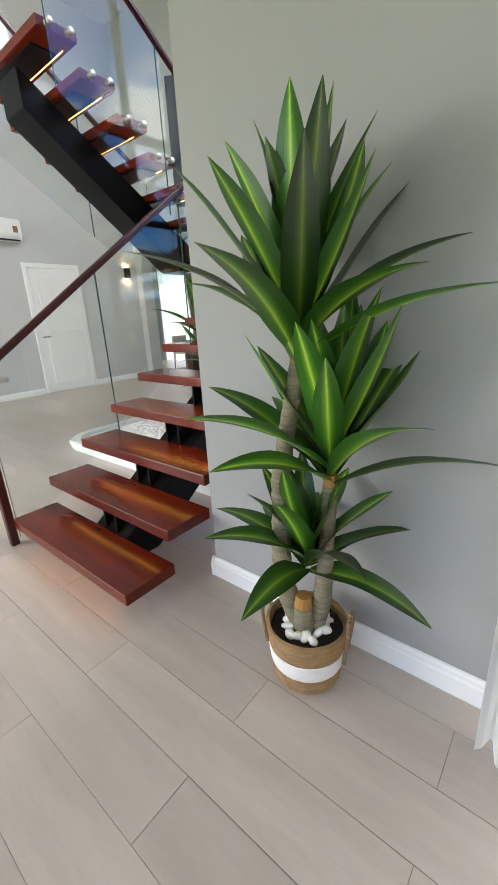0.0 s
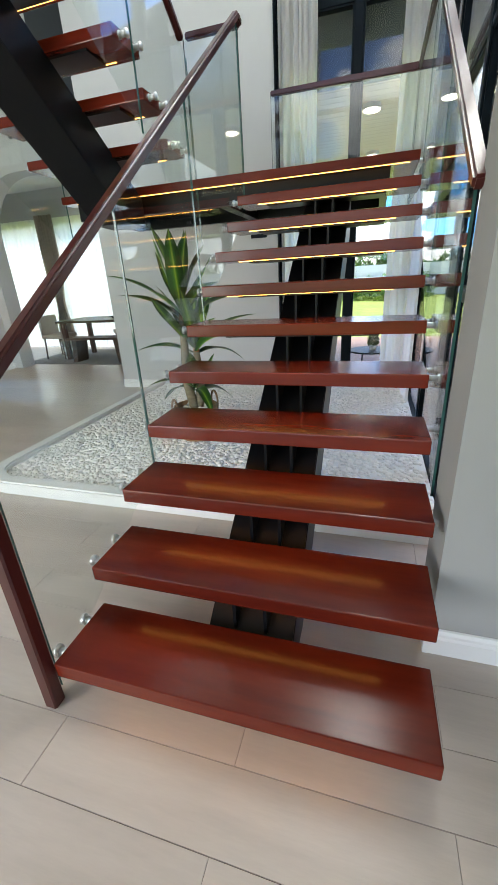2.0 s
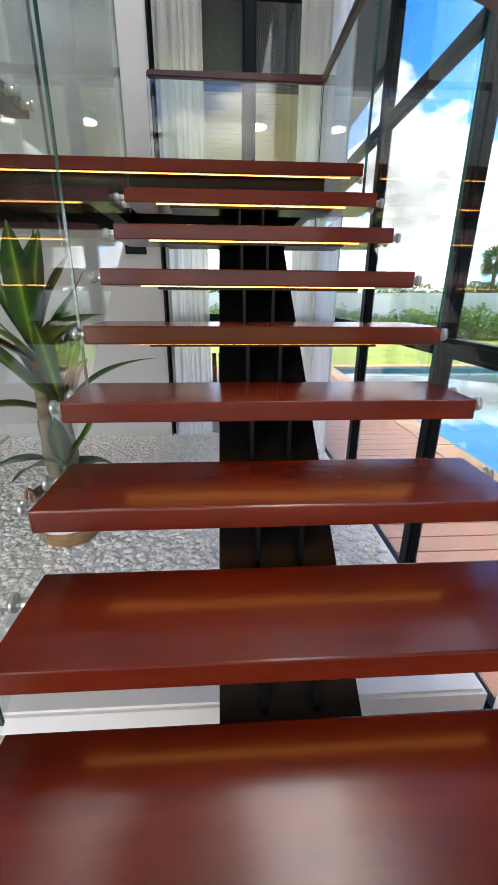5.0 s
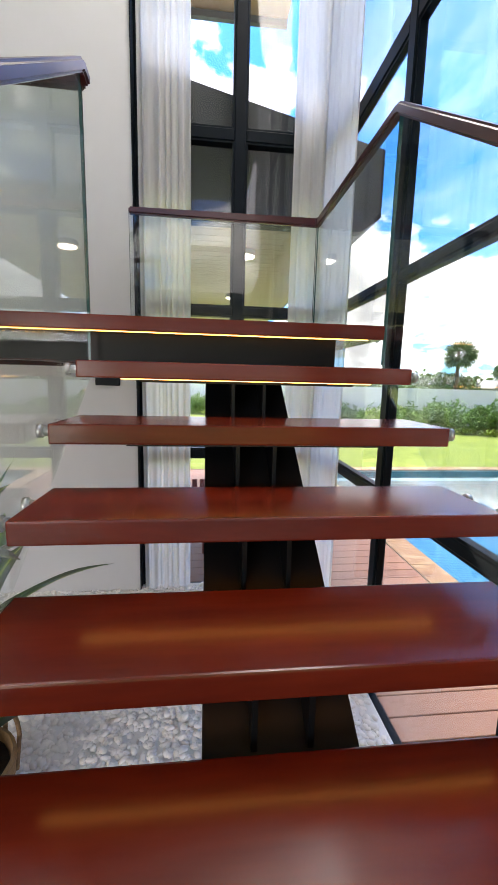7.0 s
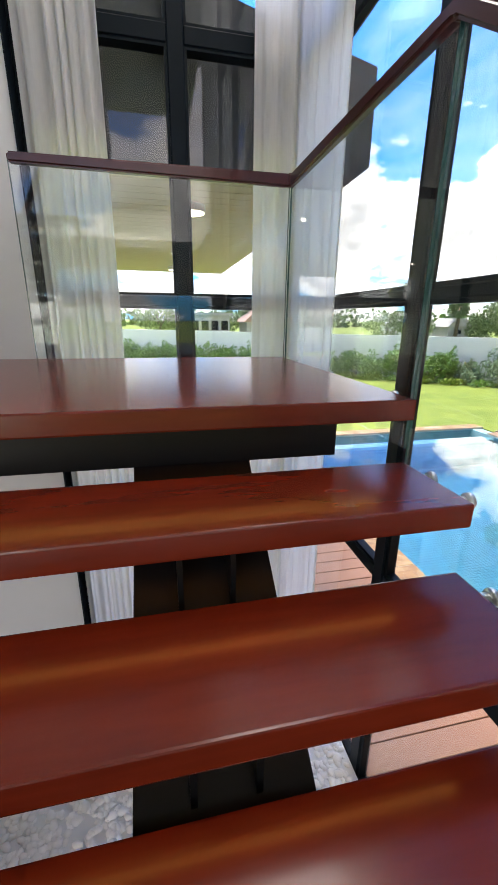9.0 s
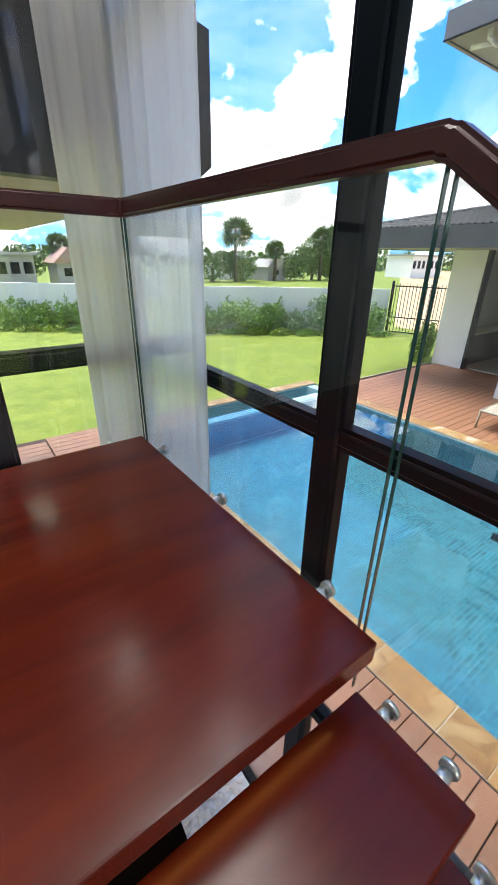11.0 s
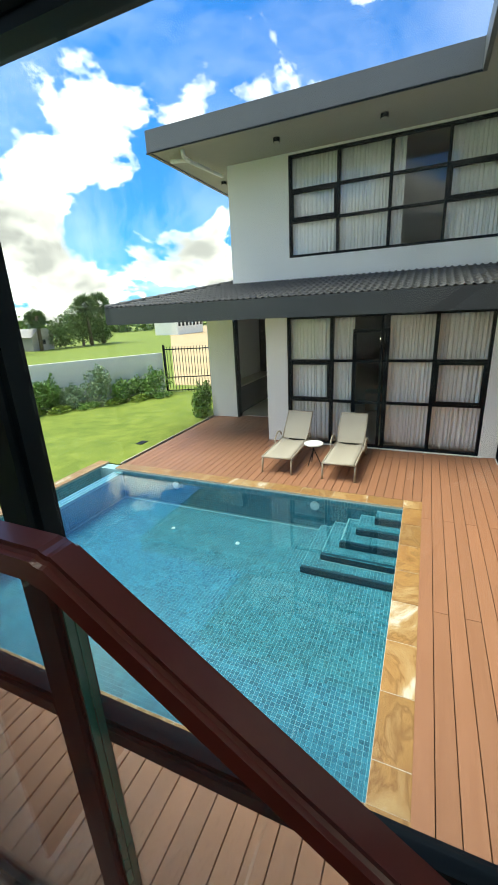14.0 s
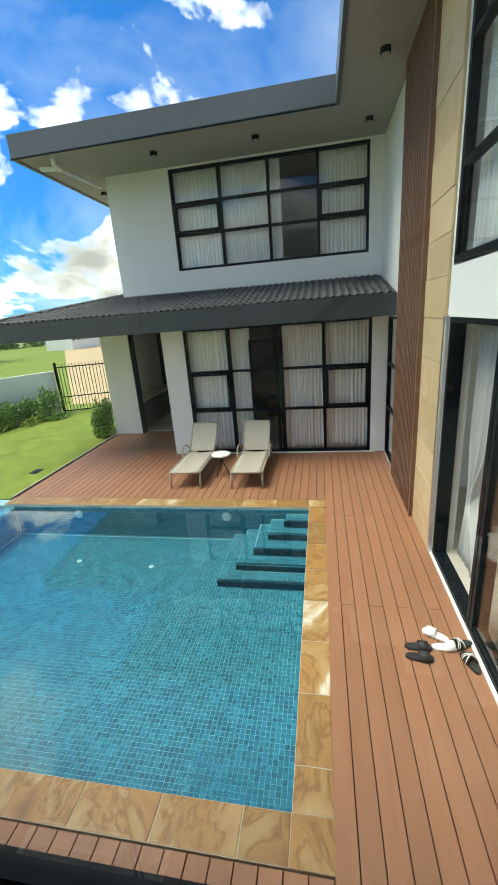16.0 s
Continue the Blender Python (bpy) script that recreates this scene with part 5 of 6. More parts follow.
slipper("slipper", (4.215, 1.315, DECK_Z), -94, RUBBER, RUBBER, "black rubber slide slipper lying on the deck", "slippers on the deck")
slipper("slipper", (4.51, 1.10, DECK_Z), 60, WHITE_FOAM, WHITE_FOAM, "white foam slide slipper lying askew on the deck", "slippers on the deck")
slipper("slipper", (4.36, 1.05, DECK_Z), -85, WHITE_FOAM, WHITE_FOAM, "white foam slide slipper lying on the deck", "slippers on the deck")
slipper("slipper", (4.40, 0.90, DECK_Z), 110, RUBBER, RUBBER, "black sandal with white crossed stripes by the sill", "slippers on the deck", True)
slipper("slipper", (4.20, 0.87, DECK_Z), 15, RUBBER, RUBBER, "black sandal with white crossed stripes on the deck", "slippers on the deck", True)

# ---- indoor plants ----
def leaf_material():
    m = material("striped dracaena leaf", (0.03, 0.10, 0.012), 0.38, coat=0.15)
    n, l = m.node_tree.nodes, m.node_tree.links
    p = n["Principled BSDF"]
    uv, sep, ramp, tex, mix, info = n.new("ShaderNodeUVMap"), n.new("ShaderNodeSeparateXYZ"), n.new("ShaderNodeValToRGB"), n.new("ShaderNodeTexNoise"), n.new("ShaderNodeMix"), n.new("ShaderNodeObjectInfo")
    uv.uv_map = "across"
    l.new(uv.outputs[0], sep.inputs[0])
    stops = ((0.0, (0.012, 0.045, 0.006)), (0.27, (0.017, 0.062, 0.006)), (0.40, (0.045, 0.125, 0.010)), (0.47, (0.13, 0.22, 0.020)), (0.5, (0.24, 0.31, 0.04)), (0.53, (0.13, 0.22, 0.020)), (0.60, (0.045, 0.125, 0.010)), (0.73, (0.017, 0.062, 0.006)), (1.0, (0.012, 0.045, 0.006)))
    e = ramp.color_ramp.elements
    while len(e) < len(stops):
        e.new(0.5)
    for el, (pos, c) in zip(e, stops):
        el.position, el.color = pos, (*c, 1)
    l.new(sep.outputs[0], ramp.inputs[0])
    tex.inputs["Scale"].default_value = 3.0
    stretch = n.new("ShaderNodeVectorMath")
    stretch.operation = "MULTIPLY"
    stretch.inputs[1].default_value = (14, 1.2, 1)
    l.new(uv.outputs[0], stretch.inputs[0])
    l.new(stretch.outputs[0], tex.inputs["Vector"])
    tone = n.new("ShaderNodeMapRange")
    tone.inputs[3].default_value, tone.inputs[4].default_value = 0.7, 1.3
    l.new(tex.outputs[0], tone.inputs[0])
    per = n.new("ShaderNodeMapRange")
    per.inputs[3].default_value, per.inputs[4].default_value = 0.55, 2.6
    l.new(info.outputs["Random"], per.inputs[0])
    mul = n.new("ShaderNodeMath")
    mul.operation = "MULTIPLY"
    l.new(tone.outputs[0], mul.inputs[0])
    l.new(per.outputs[0], mul.inputs[1])
    sc = n.new("ShaderNodeVectorMath")
    sc.operation = "SCALE"
    l.new(ramp.outputs[0], sc.inputs[0])
    l.new(mul.outputs[0], sc.inputs["Scale"])
    l.new(sc.outputs[0], p.inputs["Base Color"])
    return m
LEAF = leaf_material()
BARK = material("pale ringed trunk", (0.27, 0.235, 0.15), 0.85, second=(0.16, 0.135, 0.085), scale=14, grain=0.15, stretch=(0.4, 0.4, 4), bump=0.5, bump_scale=40)
BASKET = material("woven seagrass", (0.36, 0.22, 0.10), 0.85, second=(0.24, 0.14, 0.06), scale=16, grain=0.3, stretch=(1, 1, 3), bump=0.5, bump_scale=70)
ROPE = material("twisted paper rope", (0.30, 0.19, 0.10), 0.85, second=(0.20, 0.12, 0.06), scale=30, grain=0.2, bump=0.4, bump_scale=120)
BAND = material("white woven band", (0.80, 0.78, 0.74), 0.9, second=(0.72, 0.70, 0.66), scale=20, grain=0.08, bump=0.4, bump_scale=90)
STUB = material("orange painted cut stub", (0.45, 0.16, 0.03), 0.7, second=(0.30, 0.20, 0.05), scale=20)


def leaf_mesh(droop, twist):
    """A strap leaf one metre long, along +x, folded at its rib."""
    bm = bmesh.new()
    lay = bm.loops.layers.uv.new("across")
    n = 14
    rows = []
    ang, pos = 0.0, Vector((0, 0, 0))
    for i in range(n + 1):
        s = i / n
        w = 0.074 * (0.30 + 0.70 * min(1, s / 0.28) ** 0.8) * (1 - max(0, (s - 0.42) / 0.58) ** 2.5)
        w = max(w, 0.0012)
        ang = droop * s ** 1.6
        t = Vector((math.cos(ang), 0, -math.sin(ang)))
        if i:
            pos = pos + t / n
        up = Vector((math.sin(ang), 0, math.cos(ang)))
        roll = twist * s + 0.06 * math.sin(9 * s)
        side = Vector((0, 1, 0)) * math.cos(roll) + up * math.sin(roll)
        nor = up * math.cos(roll) - Vector((0, 1, 0)) * math.sin(roll)
        fold = 0.36 * (1 - 0.6 * s)
        rows.append([(bm.verts.new(pos + side * (w * q) + nor * (abs(q) * w * fold)), (q + 1) / 2, s) for q in (-1, -0.5, 0, 0.5, 1)])
    for a, b in zip(rows, rows[1:]):
        for j in range(4):
            f = bm.faces.new((a[j][0], a[j + 1][0], b[j + 1][0], b[j][0]))
            for loop, (_, u, v) in zip(f.loops, (a[j], a[j + 1], b[j + 1], b[j])):
                loop[lay].uv = (u, v)
    return shared("leaf", bm, LEAF, True)
LEAVES = [leaf_mesh(0.12, 0.1), leaf_mesh(0.4, -0.25), leaf_mesh(0.65, 0.2), leaf_mesh(-0.1, 0.3)]


def trunk_mesh(points, r0, r1):
    bm = bmesh.new()
    pts = [Vector(p) for p in points]
    steps = 64
    rings = []
    for i in range(steps + 1):
        f = i / steps * (len(pts) - 1)
        k = min(int(f), len(pts) - 2)
        p = pts[k].lerp(pts[k + 1], f - k)
        r = (r0 + (r1 - r0) * i / steps) * (1.0 + 0.10 * (i % 2))
        rings.append([bm.verts.new(p + Vector((r * math.cos(g), r * math.sin(g), 0))) for g in [2 * math.pi * q / 12 for q in range(12)]])
    for a, b in zip(rings, rings[1:]):
        for q in range(12):
            bm.faces.new((a[q], a[(q + 1) % 12], b[(q + 1) % 12], b[q]))
    bm.faces.new(rings[-1])
    return bm


def lathe(profile, sides=36, wobble=0.0, seed=0):
    bm = bmesh.new()
    rng = random.Random(seed)
    rings = []
    for r, z in profile:
        rings.append([bm.verts.new(((r + rng.uniform(-wobble, wobble)) * math.cos(2 * math.pi * k / sides), (r + rng.uniform(-wobble, wobble)) * math.sin(2 * math.pi * k / sides), z)) for k in range(sides)])
    for a, b in zip(rings, rings[1:]):
        for k in range(sides):
            bm.faces.new((a[k], a[(k + 1) % sides], b[(k + 1) % sides], b[k]))
    bm.faces.new(rings[0][::-1])
    bm.faces.new(rings[-1])
    return bm


def dracaena(at, label, crowns, trunks, seed, turn=0.0, scale=1.0):
    rng = random.Random(seed)
    pl = empty("dracaena_plant", at, label, "potted plant", "basket plants")
    pl.rotation_euler = (0, 0, radians(turn))
    pl.scale = (scale, scale, scale)
    H = 0.30
    outer = [(0.135, 0.0), (0.150, 0.02)]
    n = 22
    for i in range(n + 1):
        z = 0.02 + (H - 0.02) * i / n
        outer.append((0.150 + 0.035 * (z / H) + (0.003 if i % 2 else 0.0), z))
    outer += [(0.172, H + 0.004), (0.166, H - 0.02), (0.160, 0.24)]
    basket = part("basket", lathe(outer, 40, 0.0012, 3), BASKET, pl, "woven seagrass basket")
    band = [(0.1495 + 0.035 * (z / H) + 0.0045 + (0.0015 if i % 2 else 0), z) for i, z in enumerate([0.105 + 0.0085 * i for i in range(11)])]
    bb = lathe([(band[0][0] - 0.004, band[0][1])] + band + [(band[-1][0] - 0.004, band[-1][1])], 40, 0.0008, 4)
    part("band", bb, BAND, basket, "white woven band", True)
    for g in (math.pi * 0.08, math.pi * 1.08):
        c = Vector((0.187 * math.cos(g), 0.187 * math.sin(g), 0))
        side = Vector((-math.sin(g), math.cos(g), 0))
        hb = bmesh.new()
        ring = [c * 0.96 + side * -0.045 + Vector((0, 0, 0.15))] + [c * 1.05 + side * (-0.05 * math.cos(math.pi * i / 10)) + Vector((0, 0, 0.30 + 0.085 * math.sin(math.pi * i / 10))) for i in range(11)] + [c * 0.96 + side * 0.045 + Vector((0, 0, 0.15))]
        for p, q in zip(ring, ring[1:]):
            tube(p, q, 0.009, sides=8, bm=hb)
        part("handle", hb, ROPE, basket, "twisted rope handle", True)
    part("soil", lathe([(0.163, 0.235), (0.163, 0.262), (0.12, 0.268), (0.03, 0.270)], 24, 0.004, 5), SOIL, pl, "dark potting soil")
    stone = bmesh.new()
    bmesh.ops.create_icosphere(stone, subdivisions=2, radius=1)
    for v in stone.verts:
        v.co *= 1 + 0.10 * noise.noise(v.co * 1.3)
    sm = shared("pebble", stone, PEBBLE, True)
    for k in range(17):
        g = 2 * math.pi * k / 17 + rng.uniform(-0.1, 0.1)
        r = rng.uniform(0.075, 0.115)
        piece("pebble", sm, pl, Matrix.Translation((r * math.cos(g), r * math.sin(g), 0.277 + rng.uniform(0, 0.012))) @ pose(0, 0, 0, rng.uniform(-30, 30), rng.uniform(-30, 30), rng.uniform(0, 360)) @ Matrix.Diagonal((rng.uniform(0.026, 0.036), rng.uniform(0.018, 0.024), rng.uniform(0.014, 0.02), 1)))
    for pts, r0, r1 in trunks:
        tr = part("trunk", trunk_mesh(pts, r0, r1), BARK, pl, "pale ringed trunk", True)
        top = pts[-1]
        part("cut_stub", tube(top, (top[0] + 0.004, top[1], top[2] + 0.05), r1 * 1.08, r1 * 0.8, sides=12), STUB, tr, "orange trunk tip")
    for (cx, cy, cz), rise, leaves in crowns:
        for k, (az, elev, ln, kind) in enumerate(leaves):
            f = k / max(1, len(leaves) - 1)
            base = Vector((cx, cy, cz + rise * f))
            a = radians(az)
            base += Vector((math.cos(a), math.sin(a), 0)) * 0.012
            wide = rng.uniform(0.85, 1.1) * (0.5 + 0.5 * ln)
            piece("leaf", LEAVES[kind], pl, Matrix.Translation(base) @ pose(0, 0, 0, 0, 0, az + rng.uniform(-4, 4)) @ pose(0, 0, 0, rng.uniform(-12, 12), -elev, 0) @ Matrix.Diagonal((ln, wide, 1, 1)))
    return pl


def crown_leaves(seed, count, length, low, high, by_wall=False):
    """Azimuth, elevation, length and shape of the leaves of one head, from the lowest to the top; those that meet a wall to the north grow steeper."""
    rng = random.Random(seed)
    out = []
    for k in range(count):
        f = k / (count - 1)
        az = (k * 137.5 + rng.uniform(-15, 15)) % 360
        elev = low + (high - low) * f ** 0.8 + rng.uniform(-6, 6)
        ln = length * rng.uniform(0.85, 1.1) * (1 - 0.22 * f ** 3)
        if by_wall and 0 < az < 180:
            elev = max(elev, math.degrees(math.acos(min(1.0, 0.24 / (ln * math.sin(radians(az)))))))
        out.append((az, elev, ln, 2 if elev < 25 else (1 if elev < 48 else rng.choice((0, 3)))))
    return out


dracaena((1.900, 0.290, 0.0), "tall striped dracaena in a banded seagrass basket by the grey wall",
    [((-0.02, -0.017, 1.458), 0.229, crown_leaves(35, 30, 0.64, 30, 82, True)), ((0.075, 0.063, 0.957), 0.257, crown_leaves(36, 27, 0.60, 28, 82, True)), ((0.004, 0.003, 0.558), 0.141, crown_leaves(37, 18, 0.46, 22, 76, True))],
    [([(0.0, 0.0, 0.22), (-0.06, -0.03, 0.38), (-0.095, -0.05, 0.52), (-0.09, -0.05, 1.0), (-0.02, -0.017, 1.458)], 0.052, 0.030), ([(0.02, 0.01, 0.22), (0.06, 0.03, 0.40), (0.075, 0.03, 0.60), (0.075, 0.063, 0.957)], 0.046, 0.028), ([(0, -0.02, 0.2), (0.0, -0.03, 0.40)], 0.058, 0.040)], 11, scale=0.80)
dracaena((-0.47, 2.30, 0.045), "dracaena in a seagrass basket standing among white pebbles",
    [((-0.03, 0.0, 1.00), 0.18, crown_leaves(21, 15, 0.58, 30, 84)), ((0.05, 0.0, 0.72), 0.14, crown_leaves(22, 12, 0.52, 22, 70)), ((0.0, -0.05, 0.42), 0.08, crown_leaves(23, 8, 0.34, 10, 60))],
    [([(0.0, 0.0, 0.22), (-0.05, 0.0, 0.5), (-0.03, 0.0, 1.0)], 0.042, 0.028), ([(0.02, 0.0, 0.22), (0.07, 0.0, 0.5), (0.055, 0.0, 0.75)], 0.038, 0.026)], 12, 40)

# ---- hall fittings ----
door = empty("door_2", (-5.43, 3.235, 0), "closed white panelled inner door with a dark lever handle", "door", "", "structure")
part("casing", solid((-0.005, 0.025, -0.535, -0.455, 0, 2.36), (-0.005, 0.025, 0.455, 0.535, 0, 2.36), (-0.005, 0.025, -0.455, 0.455, 2.28, 2.36), bevel=0.005), TRIM, door)
leaf = part("leaf", solid((0.0, 0.014, -0.452, 0.452, 0.008, 2.277)), TRIM, door)
for z0, z1 in ((0.14, 0.98), (1.12, 2.15)):
    part("panel_moulding", solid((0.014, 0.022, -0.33, -0.30, z0, z1), (0.014, 0.022, 0.30, 0.33, z0, z1), (0.014, 0.022, -0.30, 0.30, z0, z0 + 0.03), (0.014, 0.022, -0.30, 0.30, z1 - 0.03, z1), bevel=0.003), TRIM, leaf)
hd = part("door_handle", tube((0.014, -0.40, 1.06), (0.06, -0.40, 1.06), 0.011, sides=12), FRAME, leaf, "dark lever handle")
part("lever", tube((0.058, -0.41, 1.06), (0.058, -0.28, 1.06), 0.009, sides=10), FRAME, hd)
part("hinge", solid((0.0, 0.024, 0.445, 0.455, 1.95, 2.06)), FRAME, leaf)

ac = empty("air_conditioner", (-5.43, 2.32, 2.68), "white split air conditioner high on the wall", "air conditioner")
part("body", prism([(0.0, 0.0), (0.15, 0.0), (0.20, 0.09), (0.20, 0.30), (0.17, 0.34), (0.0, 0.34)], "y", -0.43, 0.43, bevel=0.012), TRIM, ac, smooth=False)
part("air_flap", solid((0.14, 0.20, -0.38, 0.38, -0.004, 0.012)), FRAME, ac, "dark air outlet")
part("badge", solid((0.199, 0.202, 0.29, 0.37, 0.12, 0.22)), STONE, ac, "yellow energy sticker")
SCONCE_GLOW = material("sconce bulb", (1, 0.8, 0.5), 0.5, emit=(1.0, 0.62, 0.28), strength=9.0)


def sconce(x, y, z, turn):
    s = empty("wall_sconce", (x, y, z), "black up-and-down wall light glowing warm on the wall", "lamp", "wall lights")
    s.rotation_euler = (0, 0, radians(turn))
    part("housing", solid((0.0, 0.012, -0.05, 0.05, -0.1, 0.1), (0.012, 0.10, -0.05, -0.045, -0.1, 0.1), (0.012, 0.10, 0.045, 0.05, -0.1, 0.1), (0.095, 0.10, -0.045, 0.045, -0.1, 0.1)), FRAME, s)
    part("bulb", solid((0.02, 0.09, -0.04, 0.04, 0.06, 0.075)), SCONCE_GLOW, s, "glowing upper lamp")
    part("bulb", solid((0.02, 0.09, -0.04, 0.04, -0.075, -0.06)), SCONCE_GLOW, s, "glowing lower lamp")
sconce(-5.43, 4.88, 2.26, 0)
vent = tagged(part("wall_socket", solid((-0.40, -0.22, 4.045, 4.06, 1.73, 1.82), bevel=0.004), FRAME), "small dark wall socket plate on the pale wall", "socket")
sw = tagged(part("floor_socket", solid((-5.43, -5.418, 1.90, 2.05, 0.33, 0.42), bevel=0.004), CHROME), "grey socket plate low on the wall", "socket")
# shade at the wall's edge, modelled as a thin dark strip
structure("wall_trim_strip", solid((-0.097, -0.090, 4.045, 4.15, 0, 6.4)), FRAME, "thin dark strip standing in for the shadow line at the wall's edge", "trim")

# ---- dining room through the arch ----
DARK_WOOD = material("dark walnut", (0.055, 0.035, 0.025), 0.4, second=(0.08, 0.05, 0.035), scale=4, grain=0.1, stretch=(1, 8, 8))
FABRIC = material("beige upholstery", (0.50, 0.46, 0.40), 0.9, second=(0.45, 0.41, 0.35), scale=20, grain=0.08)
RUG = material("grey rug", (0.30, 0.29, 0.28), 0.95, second=(0.24, 0.235, 0.23), scale=9, grain=0.2, bump=0.4, bump_scale=120)
tagged(part("rug", solid((-5.6, -2.6, 5.5, 7.1, 0.0, 0.012), bevel=0.004), RUG), "grey rug under the dining table", "rug")
dt = empty("dining_table", (-4.05, 6.30, 0.012), "dark walnut dining table set on a grey rug", "table")
part("tabletop", solid((-0.85, 0.85, -0.48, 0.48, 0.70, 0.74), bevel=0.006), DARK_WOOD, dt)
for sx in (-0.75, 0.75):
    for sy in (-0.38, 0.38):
        part("leg", solid((sx - 0.04, sx + 0.04, sy - 0.04, sy + 0.04, 0, 0.70), bevel=0.004), DARK_WOOD, dt)
be = empty("dining_bench", (-3.95, 5.80, 0.012), "dark walnut bench with slanted legs", "bench")
part("seat", solid((-0.62, 0.62, -0.18, 0.18, 0.41, 0.45), bevel=0.006), DARK_WOOD, be)
for sx in (-0.5, 0.5):
    part("leg", prism([(sx - 0.05, 0), (sx + 0.05, 0), (sx * 0.9 + 0.05, 0.41), (sx * 0.9 - 0.05, 0.41)], "y", -0.16, 0.16), DARK_WOOD, be)
ch = empty("dining_chair", (-5.15, 6.15, 0.012), "beige upholstered dining chair on dark legs", "chair", "dining chairs")
part("seat", solid((-0.24, 0.24, -0.24, 0.24, 0.40, 0.48), bevel=0.025, seg=2), FABRIC, ch)
part("backrest", solid((-0.24, -0.18, -0.23, 0.23, 0.46, 0.84), bevel=0.025, seg=2), FABRIC, ch)
for sx in (-0.2, 0.2):
    for sy in (-0.2, 0.2):
        part("leg", tube((sx, sy, 0.40), (sx * 1.1, sy * 1.1, 0), 0.018, 0.012, sides=10), DARK_WOOD, ch)
copy_thing(ch, pose(-2.95, 6.35, 0.012, 0, 0, 180))
copy_thing(ch, pose(-4.0, 6.92, 0.012, 0, 0, -90))
bowl = tagged(part("bowl", lathe([(0.05, 0.0), (0.06, 0.008), (0.11, 0.05), (0.105, 0.05), (0.05, 0.014)], 24), FRAME, None, "", True), "black bowl on the dining table", "bowl")
bowl.location = (-3.75, 6.15, 0.752)
bottle = tagged(part("glass_vase", lathe([(0.03, 0.0), (0.032, 0.1), (0.012, 0.16), (0.012, 0.22)], 20), GLASS, None, "", True), "clear glass vase on the dining table", "vase")
bottle.location = (-3.95, 6.25, 0.752)
structure("wall_dining_end", solid((-8.2, -2.15, 7.5, 7.7, 2.7, 3.5), (-8.2, -7.6, 7.5, 7.7, -0.1, 2.7), (-2.6, -2.15, 7.5, 7.7, -0.1, 2.7)), WALL_LIGHT, "dining room end wall round its window", "wall")
window("window_dining", "wide dining room window with sheer curtains", "y", 7.6, -7.6, -2.6, 0.0, 2.7, [(-5.9, 0.06), (-4.2, 0.06)], [], depth=0.1)
curtain("curtain", "sheer white curtain over the dining window", [(-7.5, 7.42), (-2.7, 7.42)], 0.02, 2.75, 34, 0.03, CURTAIN, group="dining curtains", seed=41)
for a, b, sd in ((-6.15, -5.7, 42), (-4.4, -3.95, 43), (-2.95, -2.5, 44)):
    curtain("curtain", "beige curtain tied beside the dining window", [(a, 7.32), (b, 7.32)], 0.02, 2.8, 6, 0.05, CURTAIN_BEIGE, pinch=(0.65, 0.45, 0.5), group="dining curtains", seed=sd)


# ---- garden ----
def foliage_material(name, dark, light):
    m = material(name, dark, 0.6, second=light, scale=2.5, grain=0.2)
    tint_by_island(m, 0.6, 1.35)
    return m
SHRUB = foliage_material("shrub leaves", (0.095, 0.21, 0.035), (0.19, 0.33, 0.06))
GREY_SHRUB = foliage_material("grey-green shrub leaves", (0.16, 0.25, 0.12), (0.24, 0.33, 0.18))
LIME = foliage_material("lime ground cover", (0.16, 0.26, 0.02), (0.24, 0.32, 0.03))
TREE = foliage_material("tree leaves", (0.075, 0.14, 0.035), (0.13, 0.21, 0.05))
PALM = foliage_material("palm fronds", (0.09, 0.15, 0.06), (0.15, 0.22, 0.09))
TRUNK = material("rough bark", (0.14, 0.11, 0.08), 0.9, second=(0.09, 0.07, 0.05), scale=8, grain=0.2)


def leaf_cloud(lobes, count, size, seed, slim=0.45):
    """Small leaf blades scattered through rounded lobes (x, y, z, rx, ry, rz)."""
    rng = np.random.default_rng(seed)
    w = np.array([l[3] * l[4] * l[5] for l in lobes]) ** 0.7
    pick = rng.choice(len(lobes), count, p=w / w.sum())
    lob = np.array(lobes)[pick]
    d = rng.standard_normal((count, 3))
    d /= np.linalg.norm(d, axis=1)[:, None]
    r = rng.uniform(0.35, 1.08, count) ** 0.6
    c = lob[:, :3] + d * lob[:, 3:] * r[:, None]
    a = rng.standard_normal((count, 3))
    a /= np.linalg.norm(a, axis=1)[:, None]
    b = np.cross(a, rng.standard_normal((count, 3)))
    b /= np.linalg.norm(b, axis=1)[:, None]
    s = size * rng.uniform(0.6, 1.4, count)[:, None]
    v = np.stack([c - a * s, c + b * s * slim, c + a * s, c - b * s * slim], 1).reshape(-1, 3)
    f = np.arange(count * 4).reshape(-1, 4)
    return v, f


def leaf_object(name, v, f, mat, parent=None):
    me = bpy.data.meshes.new(name)
    me.from_pydata(v.tolist(), [], f.tolist())
    me.materials.append(mat)
    ob = new(name, me)
    ob.parent = parent
    return ob


